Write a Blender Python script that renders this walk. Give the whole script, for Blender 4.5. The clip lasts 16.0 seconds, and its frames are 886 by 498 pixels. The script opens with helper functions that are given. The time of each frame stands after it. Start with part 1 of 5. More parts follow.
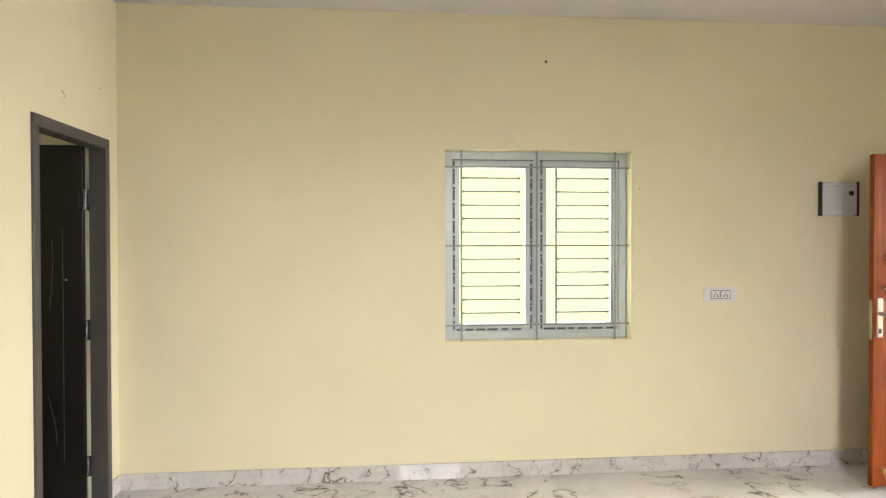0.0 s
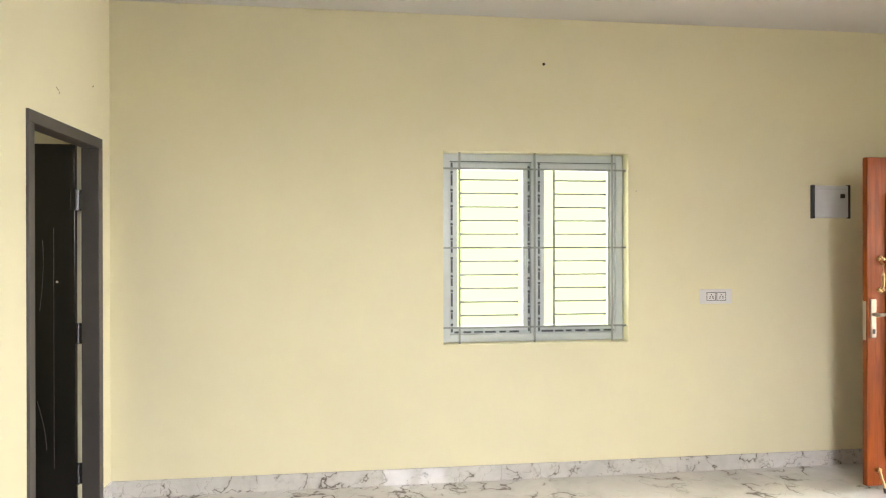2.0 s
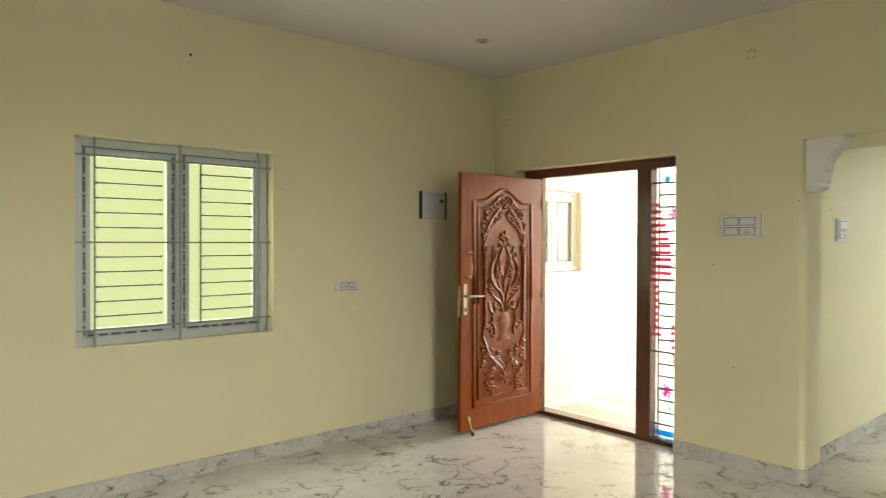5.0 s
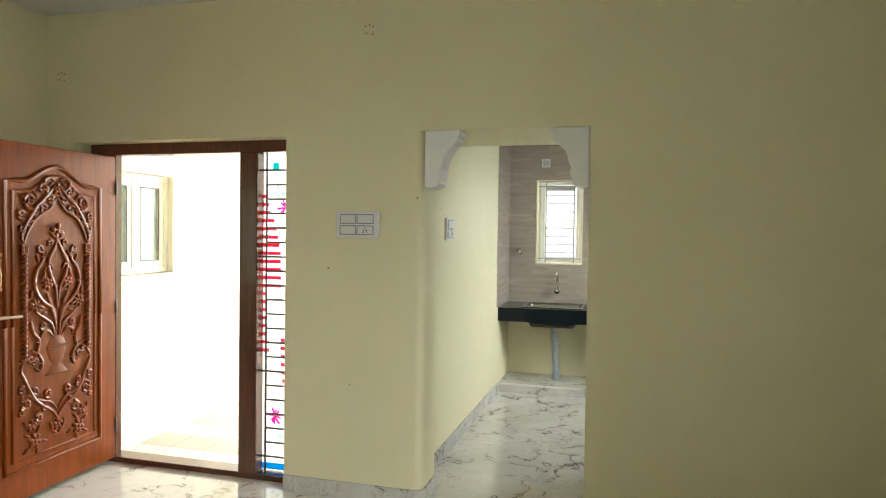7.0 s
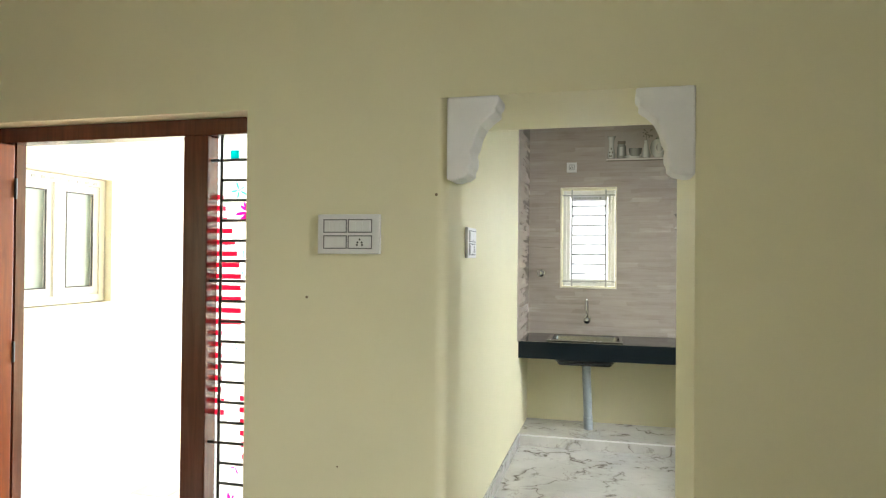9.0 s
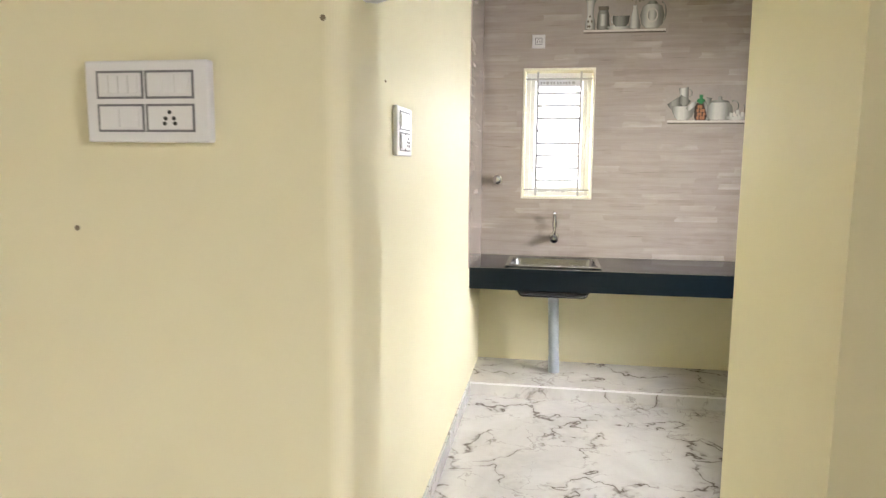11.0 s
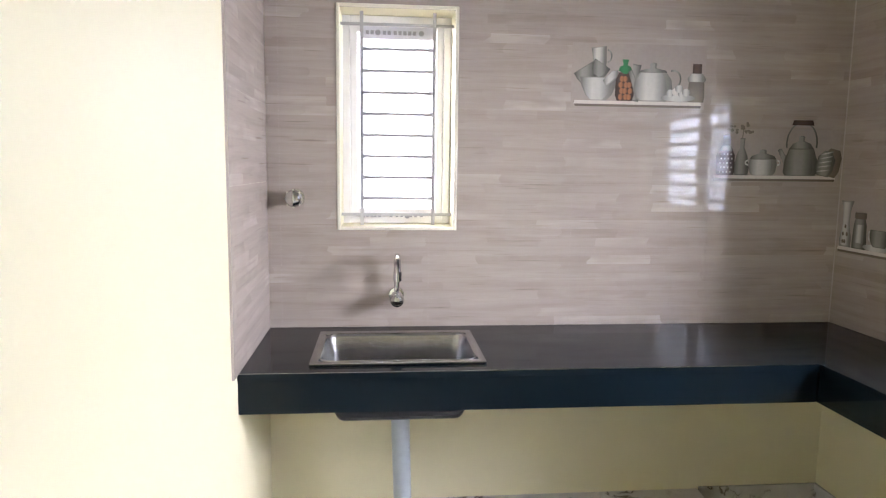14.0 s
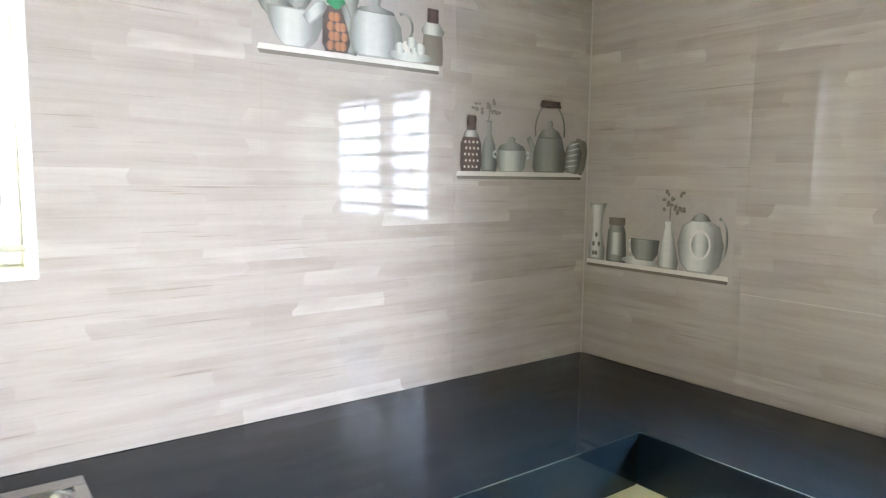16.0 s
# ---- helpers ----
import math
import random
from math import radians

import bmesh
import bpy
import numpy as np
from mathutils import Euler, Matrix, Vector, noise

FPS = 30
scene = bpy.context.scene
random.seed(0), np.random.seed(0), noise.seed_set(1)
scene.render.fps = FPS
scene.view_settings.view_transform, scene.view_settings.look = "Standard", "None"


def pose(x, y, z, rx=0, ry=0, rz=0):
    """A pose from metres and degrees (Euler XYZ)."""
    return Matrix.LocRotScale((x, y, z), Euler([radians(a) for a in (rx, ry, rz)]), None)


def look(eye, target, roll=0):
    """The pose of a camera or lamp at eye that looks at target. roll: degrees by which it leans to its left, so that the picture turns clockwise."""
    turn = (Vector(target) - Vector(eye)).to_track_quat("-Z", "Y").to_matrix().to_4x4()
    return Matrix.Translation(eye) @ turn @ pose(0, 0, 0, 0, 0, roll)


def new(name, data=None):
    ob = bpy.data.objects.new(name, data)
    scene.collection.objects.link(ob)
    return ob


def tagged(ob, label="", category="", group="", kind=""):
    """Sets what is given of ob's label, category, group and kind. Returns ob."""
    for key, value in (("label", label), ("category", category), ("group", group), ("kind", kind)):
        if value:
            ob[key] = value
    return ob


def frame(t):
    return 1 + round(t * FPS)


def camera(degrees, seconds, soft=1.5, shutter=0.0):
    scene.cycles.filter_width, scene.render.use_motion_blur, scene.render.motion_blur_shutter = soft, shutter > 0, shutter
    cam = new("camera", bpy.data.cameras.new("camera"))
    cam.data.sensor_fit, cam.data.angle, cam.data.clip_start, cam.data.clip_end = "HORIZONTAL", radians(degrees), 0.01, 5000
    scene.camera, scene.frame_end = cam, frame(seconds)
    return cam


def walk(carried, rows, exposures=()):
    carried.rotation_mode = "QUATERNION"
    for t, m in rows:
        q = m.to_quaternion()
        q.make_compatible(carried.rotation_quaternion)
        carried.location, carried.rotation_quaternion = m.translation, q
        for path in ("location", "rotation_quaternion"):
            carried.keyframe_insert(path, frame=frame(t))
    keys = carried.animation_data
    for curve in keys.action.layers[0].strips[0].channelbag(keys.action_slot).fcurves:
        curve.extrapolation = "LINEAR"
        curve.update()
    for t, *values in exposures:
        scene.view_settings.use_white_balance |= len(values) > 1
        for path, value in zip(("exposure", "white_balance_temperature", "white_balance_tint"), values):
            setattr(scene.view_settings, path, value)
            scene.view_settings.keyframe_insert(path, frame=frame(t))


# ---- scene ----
cam = camera(67.3, 16.0, soft=1.2, shutter=0.2)
PATH = [
    (0, (-0.092, -0.27, 1.543), (0.101, 1.72, 1.516), -0.1),
    (0.5, (-0.082, -0.261, 1.499), (0.177, 1.722, 1.49), -0.1),
    (1, (-0.08, -0.206, 1.505), (0.18, 1.777, 1.497), -0.1),
    (1.5, (-0.126, -0.205, 1.504), (0.136, 1.778, 1.498), -0.2),
    (2, (-0.208, -0.232, 1.506), (0.046, 1.752, 1.502), -0.1),
    (2.5, (-0.307, -0.251, 1.488), (0.041, 1.718, 1.489), -0.1),
    (3, (-0.422, -0.302, 1.489), (0.054, 1.64, 1.485), -0.0),
    (3.5, (-0.549, -0.303, 1.478), (0.059, 1.602, 1.478), -0.0),
    (4, (-0.609, -0.296, 1.517), (0.113, 1.569, 1.504), 0.1),
    (4.5, (-0.685, -0.255, 1.515), (0.346, 1.459, 1.496), 0.2),
    (5, (-0.605, -0.272, 1.52), (0.716, 1.229, 1.496), 0.2),
    (5.2, (-0.56, -0.265, 1.522), (0.866, 1.137, 1.497), 0.2),
    (7.3, (0.308, 0.295, 1.587), (2.245, 0.792, 1.54), 0.6),
    (7.5, (0.395, 0.337, 1.586), (2.331, 0.837, 1.545), 0.3),
    (8, (0.687, 0.464, 1.548), (2.624, 0.962, 1.55), 0.2),
    (8.5, (0.981, 0.602, 1.554), (2.92, 1.091, 1.586), 0.3),
    (8.7, (1.098, 0.644, 1.55), (3.036, 1.136, 1.58), 0.4),
    (11, (2.538, 0.933, 1.509), (4.494, 1.256, 1.251), 0.5),
    (11.5, (2.894, 0.937, 1.521), (4.877, 0.966, 1.264), 0.7),
    (12, (3.227, 0.982, 1.512), (5.206, 0.841, 1.26), 0.7),
    (12.5, (3.529, 1.042, 1.533), (5.508, 0.9, 1.282), 0.7),
    (13, (3.847, 0.996, 1.508), (5.827, 0.855, 1.257), 0.6),
    (13.5, (4.187, 0.957, 1.532), (6.166, 0.816, 1.277), 0.6),
    (14, (4.545, 0.987, 1.528), (6.52, 0.8, 1.279), 0.7),
    (14.5, (4.831, 0.973, 1.484), (6.792, 0.656, 1.251), 0.6),
    (15, (5.155, 0.935, 1.484), (7.047, 0.328, 1.258), 0.8),
    (15.5, (5.406, 0.879, 1.479), (7.175, -0.025, 1.25), 1.1),
    (16, (5.681, 0.82, 1.484), (7.274, -0.371, 1.268), 0.7),
]
walk(cam, [(r[0], look(*r[1:])) for r in PATH],
     [(0.0, -0.18, 6650, 16), (0.5, -0.19, 6450, 13), (1.5, -0.14, 6500, 14), (2.5, 0.04, 6600, 14), (2.9, 0.04, 6600, 13), (3.5, -0.7, 6700, 8), (4.5, -1.0, 7150, 5), (5.2, -0.98, 7100, 4), (7.3, -0.88, 6500, 2), (8.7, -0.76, 6350, 4),
      (11.0, -0.18, 6500, 16), (12.5, -0.15, 6150, 21), (13.5, -0.24, 5950, 23), (14.5, -0.28, 5950, 21), (15.0, -0.29, 5850, 14), (15.5, -0.36, 5500, 5), (16.0, 0.62, 5550, 13)])

# ---- light ----
world = bpy.data.worlds.new("sky")
scene.world = world
world.use_nodes = True
wn = world.node_tree.nodes
sky = wn.new("ShaderNodeTexSky")
sky.sky_type = "NISHITA"
sky.sun_disc = False
sky.sun_elevation, sky.sun_rotation = radians(48), radians(70)
sky.dust_density = 4.0
world.node_tree.links.new(sky.outputs[0], wn["Background"].inputs[0])
wn["Background"].inputs[1].default_value = 0.15
SUN = new("sun", bpy.data.lights.new("sun", "SUN"))
SUN.data.energy, SUN.data.angle, SUN.data.color = 1.2, radians(12), (1.0, 0.96, 0.9)
SUN.matrix_world = look((12, 4, 12), (0, 0, 0))


def window_light(name, centre, target, w, h, watts, colour):
    """Area lamp that stands in for daylight at an opening."""
    d = bpy.data.lights.new(name, "AREA")
    d.shape, d.size, d.size_y, d.energy, d.color = "RECTANGLE", w, h, watts, colour
    ob = new(name, d)
    ob.matrix_world = look(centre, target)
    return ob


window_light("daylight_rear_sky", (0.85, -4.9, 3.1), (0.85, 3.5, 0.4), 3.2, 0.8, 2500, (0.98, 0.98, 1.0))
window_light("daylight_kitchen_side", (5.40, -1.9, 2.0), (6.2, 1.4, 0.8), 1.35, 1.1, 610, (0.95, 0.97, 1.0))
window_light("daylight_kitchen_end", (8.3, 0.92, 2.1), (6.0, 0.9, 1.1), 1.0, 1.0, 42, (0.95, 0.97, 1.0))
window_light("daylight_living_window", (0.96, 4.28, 1.5), (0.96, 0, 1.0), 1.1, 1.15, 24, (0.95, 1.0, 0.8))
window_light("daylight_porch", (8.4, 2.8, 1.7), (4.5, 3.0, 0.9), 2.0, 2.6, 800, (0.97, 0.98, 1.0))
# added fill that brightens the inner room through an unseen, made-up opening
window_light("inner_room_fill", (-4.3, 2.6, 1.6), (-2.0, 2.0, 2.6), 1.1, 1.1, 16, (1.0, 0.98, 0.95))


# ---- materials ----
def nodes_of(name):
    m = bpy.data.materials.new(name)
    m.use_nodes = True
    return m, m.node_tree.nodes, m.node_tree.links, m.node_tree.nodes["Principled BSDF"]


def mapped(n, l, scale=(1, 1, 1), rot=(0, 0, 0), source="Object"):
    c, mp = n.new("ShaderNodeTexCoord"), n.new("ShaderNodeMapping")
    mp.inputs["Scale"].default_value = scale
    mp.inputs["Rotation"].default_value = rot
    l.new(c.outputs[source], mp.inputs[0])
    return mp.outputs[0]


def noise_of(n, l, vec, scale, detail=4.0, rough=0.55, distort=0.0):
    t = n.new("ShaderNodeTexNoise")
    t.inputs["Scale"].default_value, t.inputs["Detail"].default_value = scale, detail
    t.inputs["Roughness"].default_value, t.inputs["Distortion"].default_value = rough, distort
    l.new(vec, t.inputs["Vector"])
    return t.outputs["Fac"]


def ramp_of(n, l, fac, *stops):
    r = n.new("ShaderNodeValToRGB")
    e = r.color_ramp.elements
    while len(e) < len(stops):
        e.new(0.5)
    for k, (p, c) in zip(e, stops):
        k.position, k.color = p, (*c, 1) if len(c) == 3 else c
    l.new(fac, r.inputs[0])
    return r.outputs[0]


def mix_of(n, l, fac, a, b, mode="MIX"):
    m = n.new("ShaderNodeMix")
    m.data_type, m.blend_type = "RGBA", mode
    for sock, v in ((m.inputs[0], fac), (m.inputs[6], a), (m.inputs[7], b)):
        if isinstance(v, (int, float)):
            sock.default_value = v
        elif isinstance(v, tuple):
            sock.default_value = (*v, 1)
        else:
            l.new(v, sock)
    return m.outputs[2]


def bump_of(n, l, bsdf, height, strength=0.2, distance=0.01):
    b = n.new("ShaderNodeBump")
    b.inputs["Strength"].default_value, b.inputs["Distance"].default_value = strength, distance
    l.new(height, b.inputs["Height"])
    l.new(b.outputs[0], bsdf.inputs["Normal"])


def mat_plain(name, colour, rough=0.5, metal=0.0, vary=0.06, scale=18.0, bump=0.05):
    m, n, l, b = nodes_of(name)
    v = mapped(n, l)
    f = noise_of(n, l, v, scale)
    lo, hi = tuple(c * (1 - vary) for c in colour), tuple(min(1, c * (1 + vary)) for c in colour)
    l.new(ramp_of(n, l, f, (0.3, lo), (0.7, hi)), b.inputs["Base Color"])
    b.inputs["Roughness"].default_value, b.inputs["Metallic"].default_value = rough, metal
    if bump:
        bump_of(n, l, b, noise_of(n, l, v, scale * 8), bump, 0.003)
    return m


def mat_paint(name, colour, rough=0.55, wear=True):
    """Rolled emulsion paint: fine orange peel, faint broad patches, a few scuffs."""
    m, n, l, b = nodes_of(name)
    v = mapped(n, l)
    lo, hi = tuple(c * 0.955 for c in colour), tuple(min(1, c * 1.03) for c in colour)
    base = ramp_of(n, l, noise_of(n, l, v, 0.9, 5, 0.6), (0.3, lo), (0.7, hi))
    if wear:
        s = ramp_of(n, l, noise_of(n, l, mapped(n, l, (1.2, 1.2, 0.5)), 3.1, 9, 0.75, 0.6), (0.66, (0, 0, 0)), (0.78, (0.3, 0.3, 0.3)))
        base = mix_of(n, l, s, base, tuple(c * 0.82 for c in colour))
    l.new(base, b.inputs["Base Color"])
    b.inputs["Roughness"].default_value = rough
    b.inputs["Specular IOR Level"].default_value = 0.35
    bump_of(n, l, b, noise_of(n, l, v, 160, 3), 0.06, 0.002)
    return m


def mat_marble(name, rough=0.06, tone=1.0, scale=1.0, vein=1.0):
    """Polished marble-look tile: cloudy ground, feathery broken brown veins and fine grey cracks."""
    m, n, l, b = nodes_of(name)
    v = mapped(n, l, (scale, scale, scale), (0.2, 0.3, 0.6))
    cloud = noise_of(n, l, v, 1.9, 6, 0.6, 0.5)
    base = ramp_of(n, l, cloud, (0.25, (0.52 * tone, 0.50 * tone, 0.475 * tone)), (0.5, (0.66 * tone, 0.64 * tone, 0.61 * tone)), (0.75, (0.76 * tone, 0.745 * tone, 0.715 * tone)))
    warp = n.new("ShaderNodeTexNoise")
    warp.inputs["Scale"].default_value, warp.inputs["Detail"].default_value = 3.4, 5
    l.new(v, warp.inputs["Vector"])
    add = n.new("ShaderNodeVectorMath")
    add.operation = "MULTIPLY_ADD"
    add.inputs[1].default_value = (0.30, 0.30, 0.30)
    l.new(warp.outputs["Color"], add.inputs[0])
    l.new(v, add.inputs[2])

    def ridge(size, detail):
        d, a = n.new("ShaderNodeMath"), n.new("ShaderNodeMath")
        d.operation, a.operation = "SUBTRACT", "ABSOLUTE"
        d.inputs[1].default_value = 0.5
        l.new(noise_of(n, l, add.outputs[0], size, detail, 0.5), d.inputs[0])
        l.new(d.outputs[0], a.inputs[0])
        return a.outputs[0]

    def grey(k):
        return (k * vein, k * vein, k * vein)

    main = ridge(3.2, 3)
    keep = ramp_of(n, l, noise_of(n, l, v, 2.9, 4, 0.62, 0.9), (0.45, (0, 0, 0)), (0.56, (1, 1, 1)))
    line = mix_of(n, l, 1.0, ramp_of(n, l, main, (0.0, grey(0.92)), (0.005, grey(0.6)), (0.016, (0, 0, 0))), keep, "MULTIPLY")
    halo = mix_of(n, l, 1.0, ramp_of(n, l, main, (0.0, grey(0.30)), (0.07, (0, 0, 0))), keep, "MULTIPLY")
    keep_fine = ramp_of(n, l, noise_of(n, l, v, 3.1, 4, 0.6, 0.6), (0.46, (0, 0, 0)), (0.60, (1, 1, 1)))
    fine = mix_of(n, l, 1.0, ramp_of(n, l, ridge(5.2, 4), (0.0, grey(0.6)), (0.016, (0, 0, 0))), keep_fine, "MULTIPLY")
    col = mix_of(n, l, halo, base, (0.30, 0.255, 0.215))
    col = mix_of(n, l, fine, col, (0.27, 0.235, 0.205))
    col = mix_of(n, l, line, col, (0.105, 0.078, 0.060))
    l.new(col, b.inputs["Base Color"])
    b.inputs["Roughness"].default_value = rough
    b.inputs["Specular IOR Level"].default_value = 0.9
    return m


def mat_wood(name, dark, light, rough=0.36, axis="Z", coat=0.15):
    m, n, l, b = nodes_of(name)
    sc = {"Z": (14, 14, 0.9), "X": (0.9, 14, 14), "Y": (14, 0.9, 14)}[axis]
    v = mapped(n, l, sc)
    g = noise_of(n, l, v, 2.4, 7, 0.65, 0.8)
    c = ramp_of(n, l, g, (0.28, dark), (0.52, tuple((p + q) / 2 for p, q in zip(dark, light))), (0.75, light))
    blotch = ramp_of(n, l, noise_of(n, l, mapped(n, l), 2.2, 3), (0.3, (0.82, 0.82, 0.82)), (0.7, (1, 1, 1)))
    l.new(mix_of(n, l, 1.0, c, blotch, "MULTIPLY"), b.inputs["Base Color"])
    b.inputs["Roughness"].default_value = rough
    b.inputs["Coat Weight"].default_value, b.inputs["Coat Roughness"].default_value = coat, 0.15
    bump_of(n, l, b, g, 0.06, 0.002)
    return m


def mat_strip_tile(name):
    """Glazed wall tile printed with narrow wood-look strips that run on from tile to tile along a wall."""
    m, n, l, b = nodes_of(name)
    geo, sep, run, flat = n.new("ShaderNodeNewGeometry"), n.new("ShaderNodeSeparateXYZ"), n.new("ShaderNodeMath"), n.new("ShaderNodeCombineXYZ")
    l.new(geo.outputs["Position"], sep.inputs[0])
    l.new(sep.outputs[0], run.inputs[0]), l.new(sep.outputs[1], run.inputs[1])
    l.new(run.outputs[0], flat.inputs[0]), l.new(sep.outputs[2], flat.inputs[1])

    def laid(scale=(1, 1, 1)):
        mp = n.new("ShaderNodeMapping")
        mp.inputs["Location"].default_value = (0.0, -0.857 * scale[1], 0.0)
        mp.inputs["Scale"].default_value = scale
        l.new(flat.outputs[0], mp.inputs[0])
        return mp.outputs[0]

    v = laid()
    wob = n.new("ShaderNodeTexNoise")
    wob.inputs["Scale"].default_value, wob.inputs["Detail"].default_value = 9.0, 2
    l.new(v, wob.inputs["Vector"])
    sh = n.new("ShaderNodeVectorMath")
    sh.operation = "MULTIPLY_ADD"
    sh.inputs[1].default_value = (0.16, 0.0, 0.0)
    l.new(wob.outputs["Color"], sh.inputs[0])
    l.new(v, sh.inputs[2])
    br = n.new("ShaderNodeTexBrick")
    br.offset, br.squash = 0.37, 1.0
    br.inputs["Scale"].default_value = 1.0
    br.inputs["Brick Width"].default_value, br.inputs["Row Height"].default_value = 0.24, 0.0375
    br.inputs["Mortar Size"].default_value = 0.0
    br.inputs["Bias"].default_value = 0.0
    br.inputs["Color1"].default_value, br.inputs["Color2"].default_value = (0, 0, 0, 1), (1, 1, 1, 1)
    l.new(sh.outputs[0], br.inputs["Vector"])
    tone = ramp_of(n, l, br.outputs["Color"], (0.0, (0.34, 0.288, 0.242)), (0.3, (0.39, 0.333, 0.286)), (0.8, (0.428, 0.37, 0.318)), (1.0, (0.53, 0.472, 0.418)))
    fade = ramp_of(n, l, noise_of(n, l, laid((3.0, 8, 1)), 1.7, 2), (0.36, (0, 0, 0)), (0.62, (0.85, 0.85, 0.85)))
    tone = mix_of(n, l, fade, (0.408, 0.352, 0.304), tone)
    streak = ramp_of(n, l, noise_of(n, l, laid((1.1, 20, 1)), 1.8, 7, 0.66, 0.5), (0.25, (0.84, 0.82, 0.805)), (0.5, (0.97, 0.965, 0.96)), (0.75, (1.08, 1.08, 1.08)))
    dark = ramp_of(n, l, noise_of(n, l, laid((3.2, 120, 1)), 1.0, 3, 0.5, 0.2), (0.64, (1, 1, 1)), (0.74, (0.74, 0.715, 0.69)))
    c = mix_of(n, l, 1.0, mix_of(n, l, 1.0, tone, streak, "MULTIPLY"), dark, "MULTIPLY")
    l.new(c, b.inputs["Base Color"])
    b.inputs["Roughness"].default_value = 0.03
    b.inputs["Specular IOR Level"].default_value = 0.55
    return m


def mat_print(name, colour, edge=0.5):
    """Flat ceramic print: a picture tone that is darker toward the sides of the drawn thing."""
    m, n, l, b = nodes_of(name)
    c = n.new("ShaderNodeTexCoord")
    sx = n.new("ShaderNodeSeparateXYZ")
    l.new(c.outputs["Generated"], sx.inputs[0])
    lo = tuple(k * edge for k in colour)
    t = ramp_of(n, l, sx.outputs[0], (0.0, lo), (0.35, colour), (0.6, tuple(k * 0.92 for k in colour)), (1.0, tuple(k * edge * (0.7 if edge < 0.9 else 1.0) for k in colour)))
    g = ramp_of(n, l, noise_of(n, l, mapped(n, l), 60, 3), (0.35, (0.94, 0.94, 0.94)), (0.65, (1, 1, 1)))
    l.new(mix_of(n, l, 1.0, t, g, "MULTIPLY"), b.inputs["Base Color"])
    b.inputs["Roughness"].default_value = 0.08
    return m


def mat_glass(name, colour=(1, 1, 1), rough=0.0, mixer=0.1):
    m, n, l, b = nodes_of(name)
    tr, gl, mx = n.new("ShaderNodeBsdfTransparent"), n.new("ShaderNodeBsdfGlossy"), n.new("ShaderNodeMixShader")
    tr.inputs[0].default_value = (*colour, 1)
    gl.inputs["Roughness"].default_value = rough
    mx.inputs[0].default_value = mixer
    l.new(tr.outputs[0], mx.inputs[1]), l.new(gl.outputs[0], mx.inputs[2])
    l.new(mx.outputs[0], n["Material Output"].inputs[0])
    return m


def mat_glow(name, colour, strength):
    m, n, l, b = nodes_of(name)
    e = n.new("ShaderNodeEmission")
    e.inputs[0].default_value, e.inputs[1].default_value = (*colour, 1), strength
    l.new(e.outputs[0], n["Material Output"].inputs[0])
    return m


WALL = mat_paint("cream_yellow_paint", (0.74, 0.69, 0.475))
PORCH = mat_paint("pale_cream_paint", (0.88, 0.84, 0.69))
CEIL = mat_paint("white_ceiling_paint", (0.62, 0.605, 0.585), wear=False)
MARBLE = mat_marble("white_veined_marble", 0.025, 0.97)
SKIRT = mat_marble("grey_veined_marble", 0.03, 0.88, 1.7, 1.1)
PINKFLOOR = mat_plain("pink_porch_tile", (0.50, 0.33, 0.31), 0.3)
PALEFLOOR = mat_plain("pale_porch_tile", (0.64, 0.54, 0.52), 0.3)
TEAK = mat_wood("varnished_teak", (0.150, 0.026, 0.002), (0.325, 0.069, 0.004), 0.34, "Z", 0.0)
TEAK.node_tree.nodes["Principled BSDF"].inputs["Specular IOR Level"].default_value = 0.3
FRAMEWOOD = mat_wood("dark_frame_wood", (0.075, 0.020, 0.011), (0.15, 0.042, 0.021), 0.22)
BLACKDOOR = mat_plain("dark_brown_laminate", (0.007, 0.0065, 0.006), 0.22)
DARKFRAME = mat_plain("dark_grey_enamel", (0.055, 0.049, 0.046), 0.4)
UPVC = mat_plain("white_upvc", (0.52, 0.56, 0.575), 0.3, 0, 0.03)
FILM = mat_plain("blue_grey_protective_film", (0.42, 0.47, 0.50), 0.35)
PALEFILM = mat_plain("pale_protective_film", (0.66, 0.66, 0.71), 0.35)
INK = mat_plain("film_print", (0.06, 0.07, 0.08), 0.5)
STEELBAR = mat_plain("grey_painted_bar", (0.27, 0.29, 0.285), 0.4, 0.3)
IRON = mat_plain("dark_grille_bar", (0.06, 0.055, 0.05), 0.45, 0.4)
GRANITE = mat_plain("black_polished_granite", (0.0038, 0.0075, 0.0105), 0.05, 0, 0.3, 500, 0)
GRANITE.node_tree.nodes["Principled BSDF"].inputs["Specular IOR Level"].default_value = 0.18
STEEL = mat_plain("brushed_stainless_steel", (0.40, 0.40, 0.39), 0.22, 1.0, 0.08, 40)
CHROME = mat_plain("chrome", (0.58, 0.58, 0.58), 0.07, 1.0, 0.02, 10, 0)
BRASS = mat_plain("brass", (0.58, 0.40, 0.18), 0.3, 1.0, 0.08, 30, 0)
SATIN = mat_plain("satin_nickel", (0.50, 0.45, 0.37), 0.35, 1.0, 0.05, 30, 0)
WHITEPL = mat_plain("white_switch_plastic", (0.70, 0.69, 0.69), 0.3, 0, 0.02, 12, 0)
GREYPL = mat_plain("grey_plastic", (0.36, 0.36, 0.37), 0.4, 0, 0.04)
BLACKPL = mat_plain("black_plastic", (0.02, 0.02, 0.02), 0.4)
DBGREY = mat_plain("grey_enamel", (0.60, 0.62, 0.62), 0.4, 0, 0.03)
PIPE = mat_plain("grey_pvc", (0.34, 0.38, 0.42), 0.4)
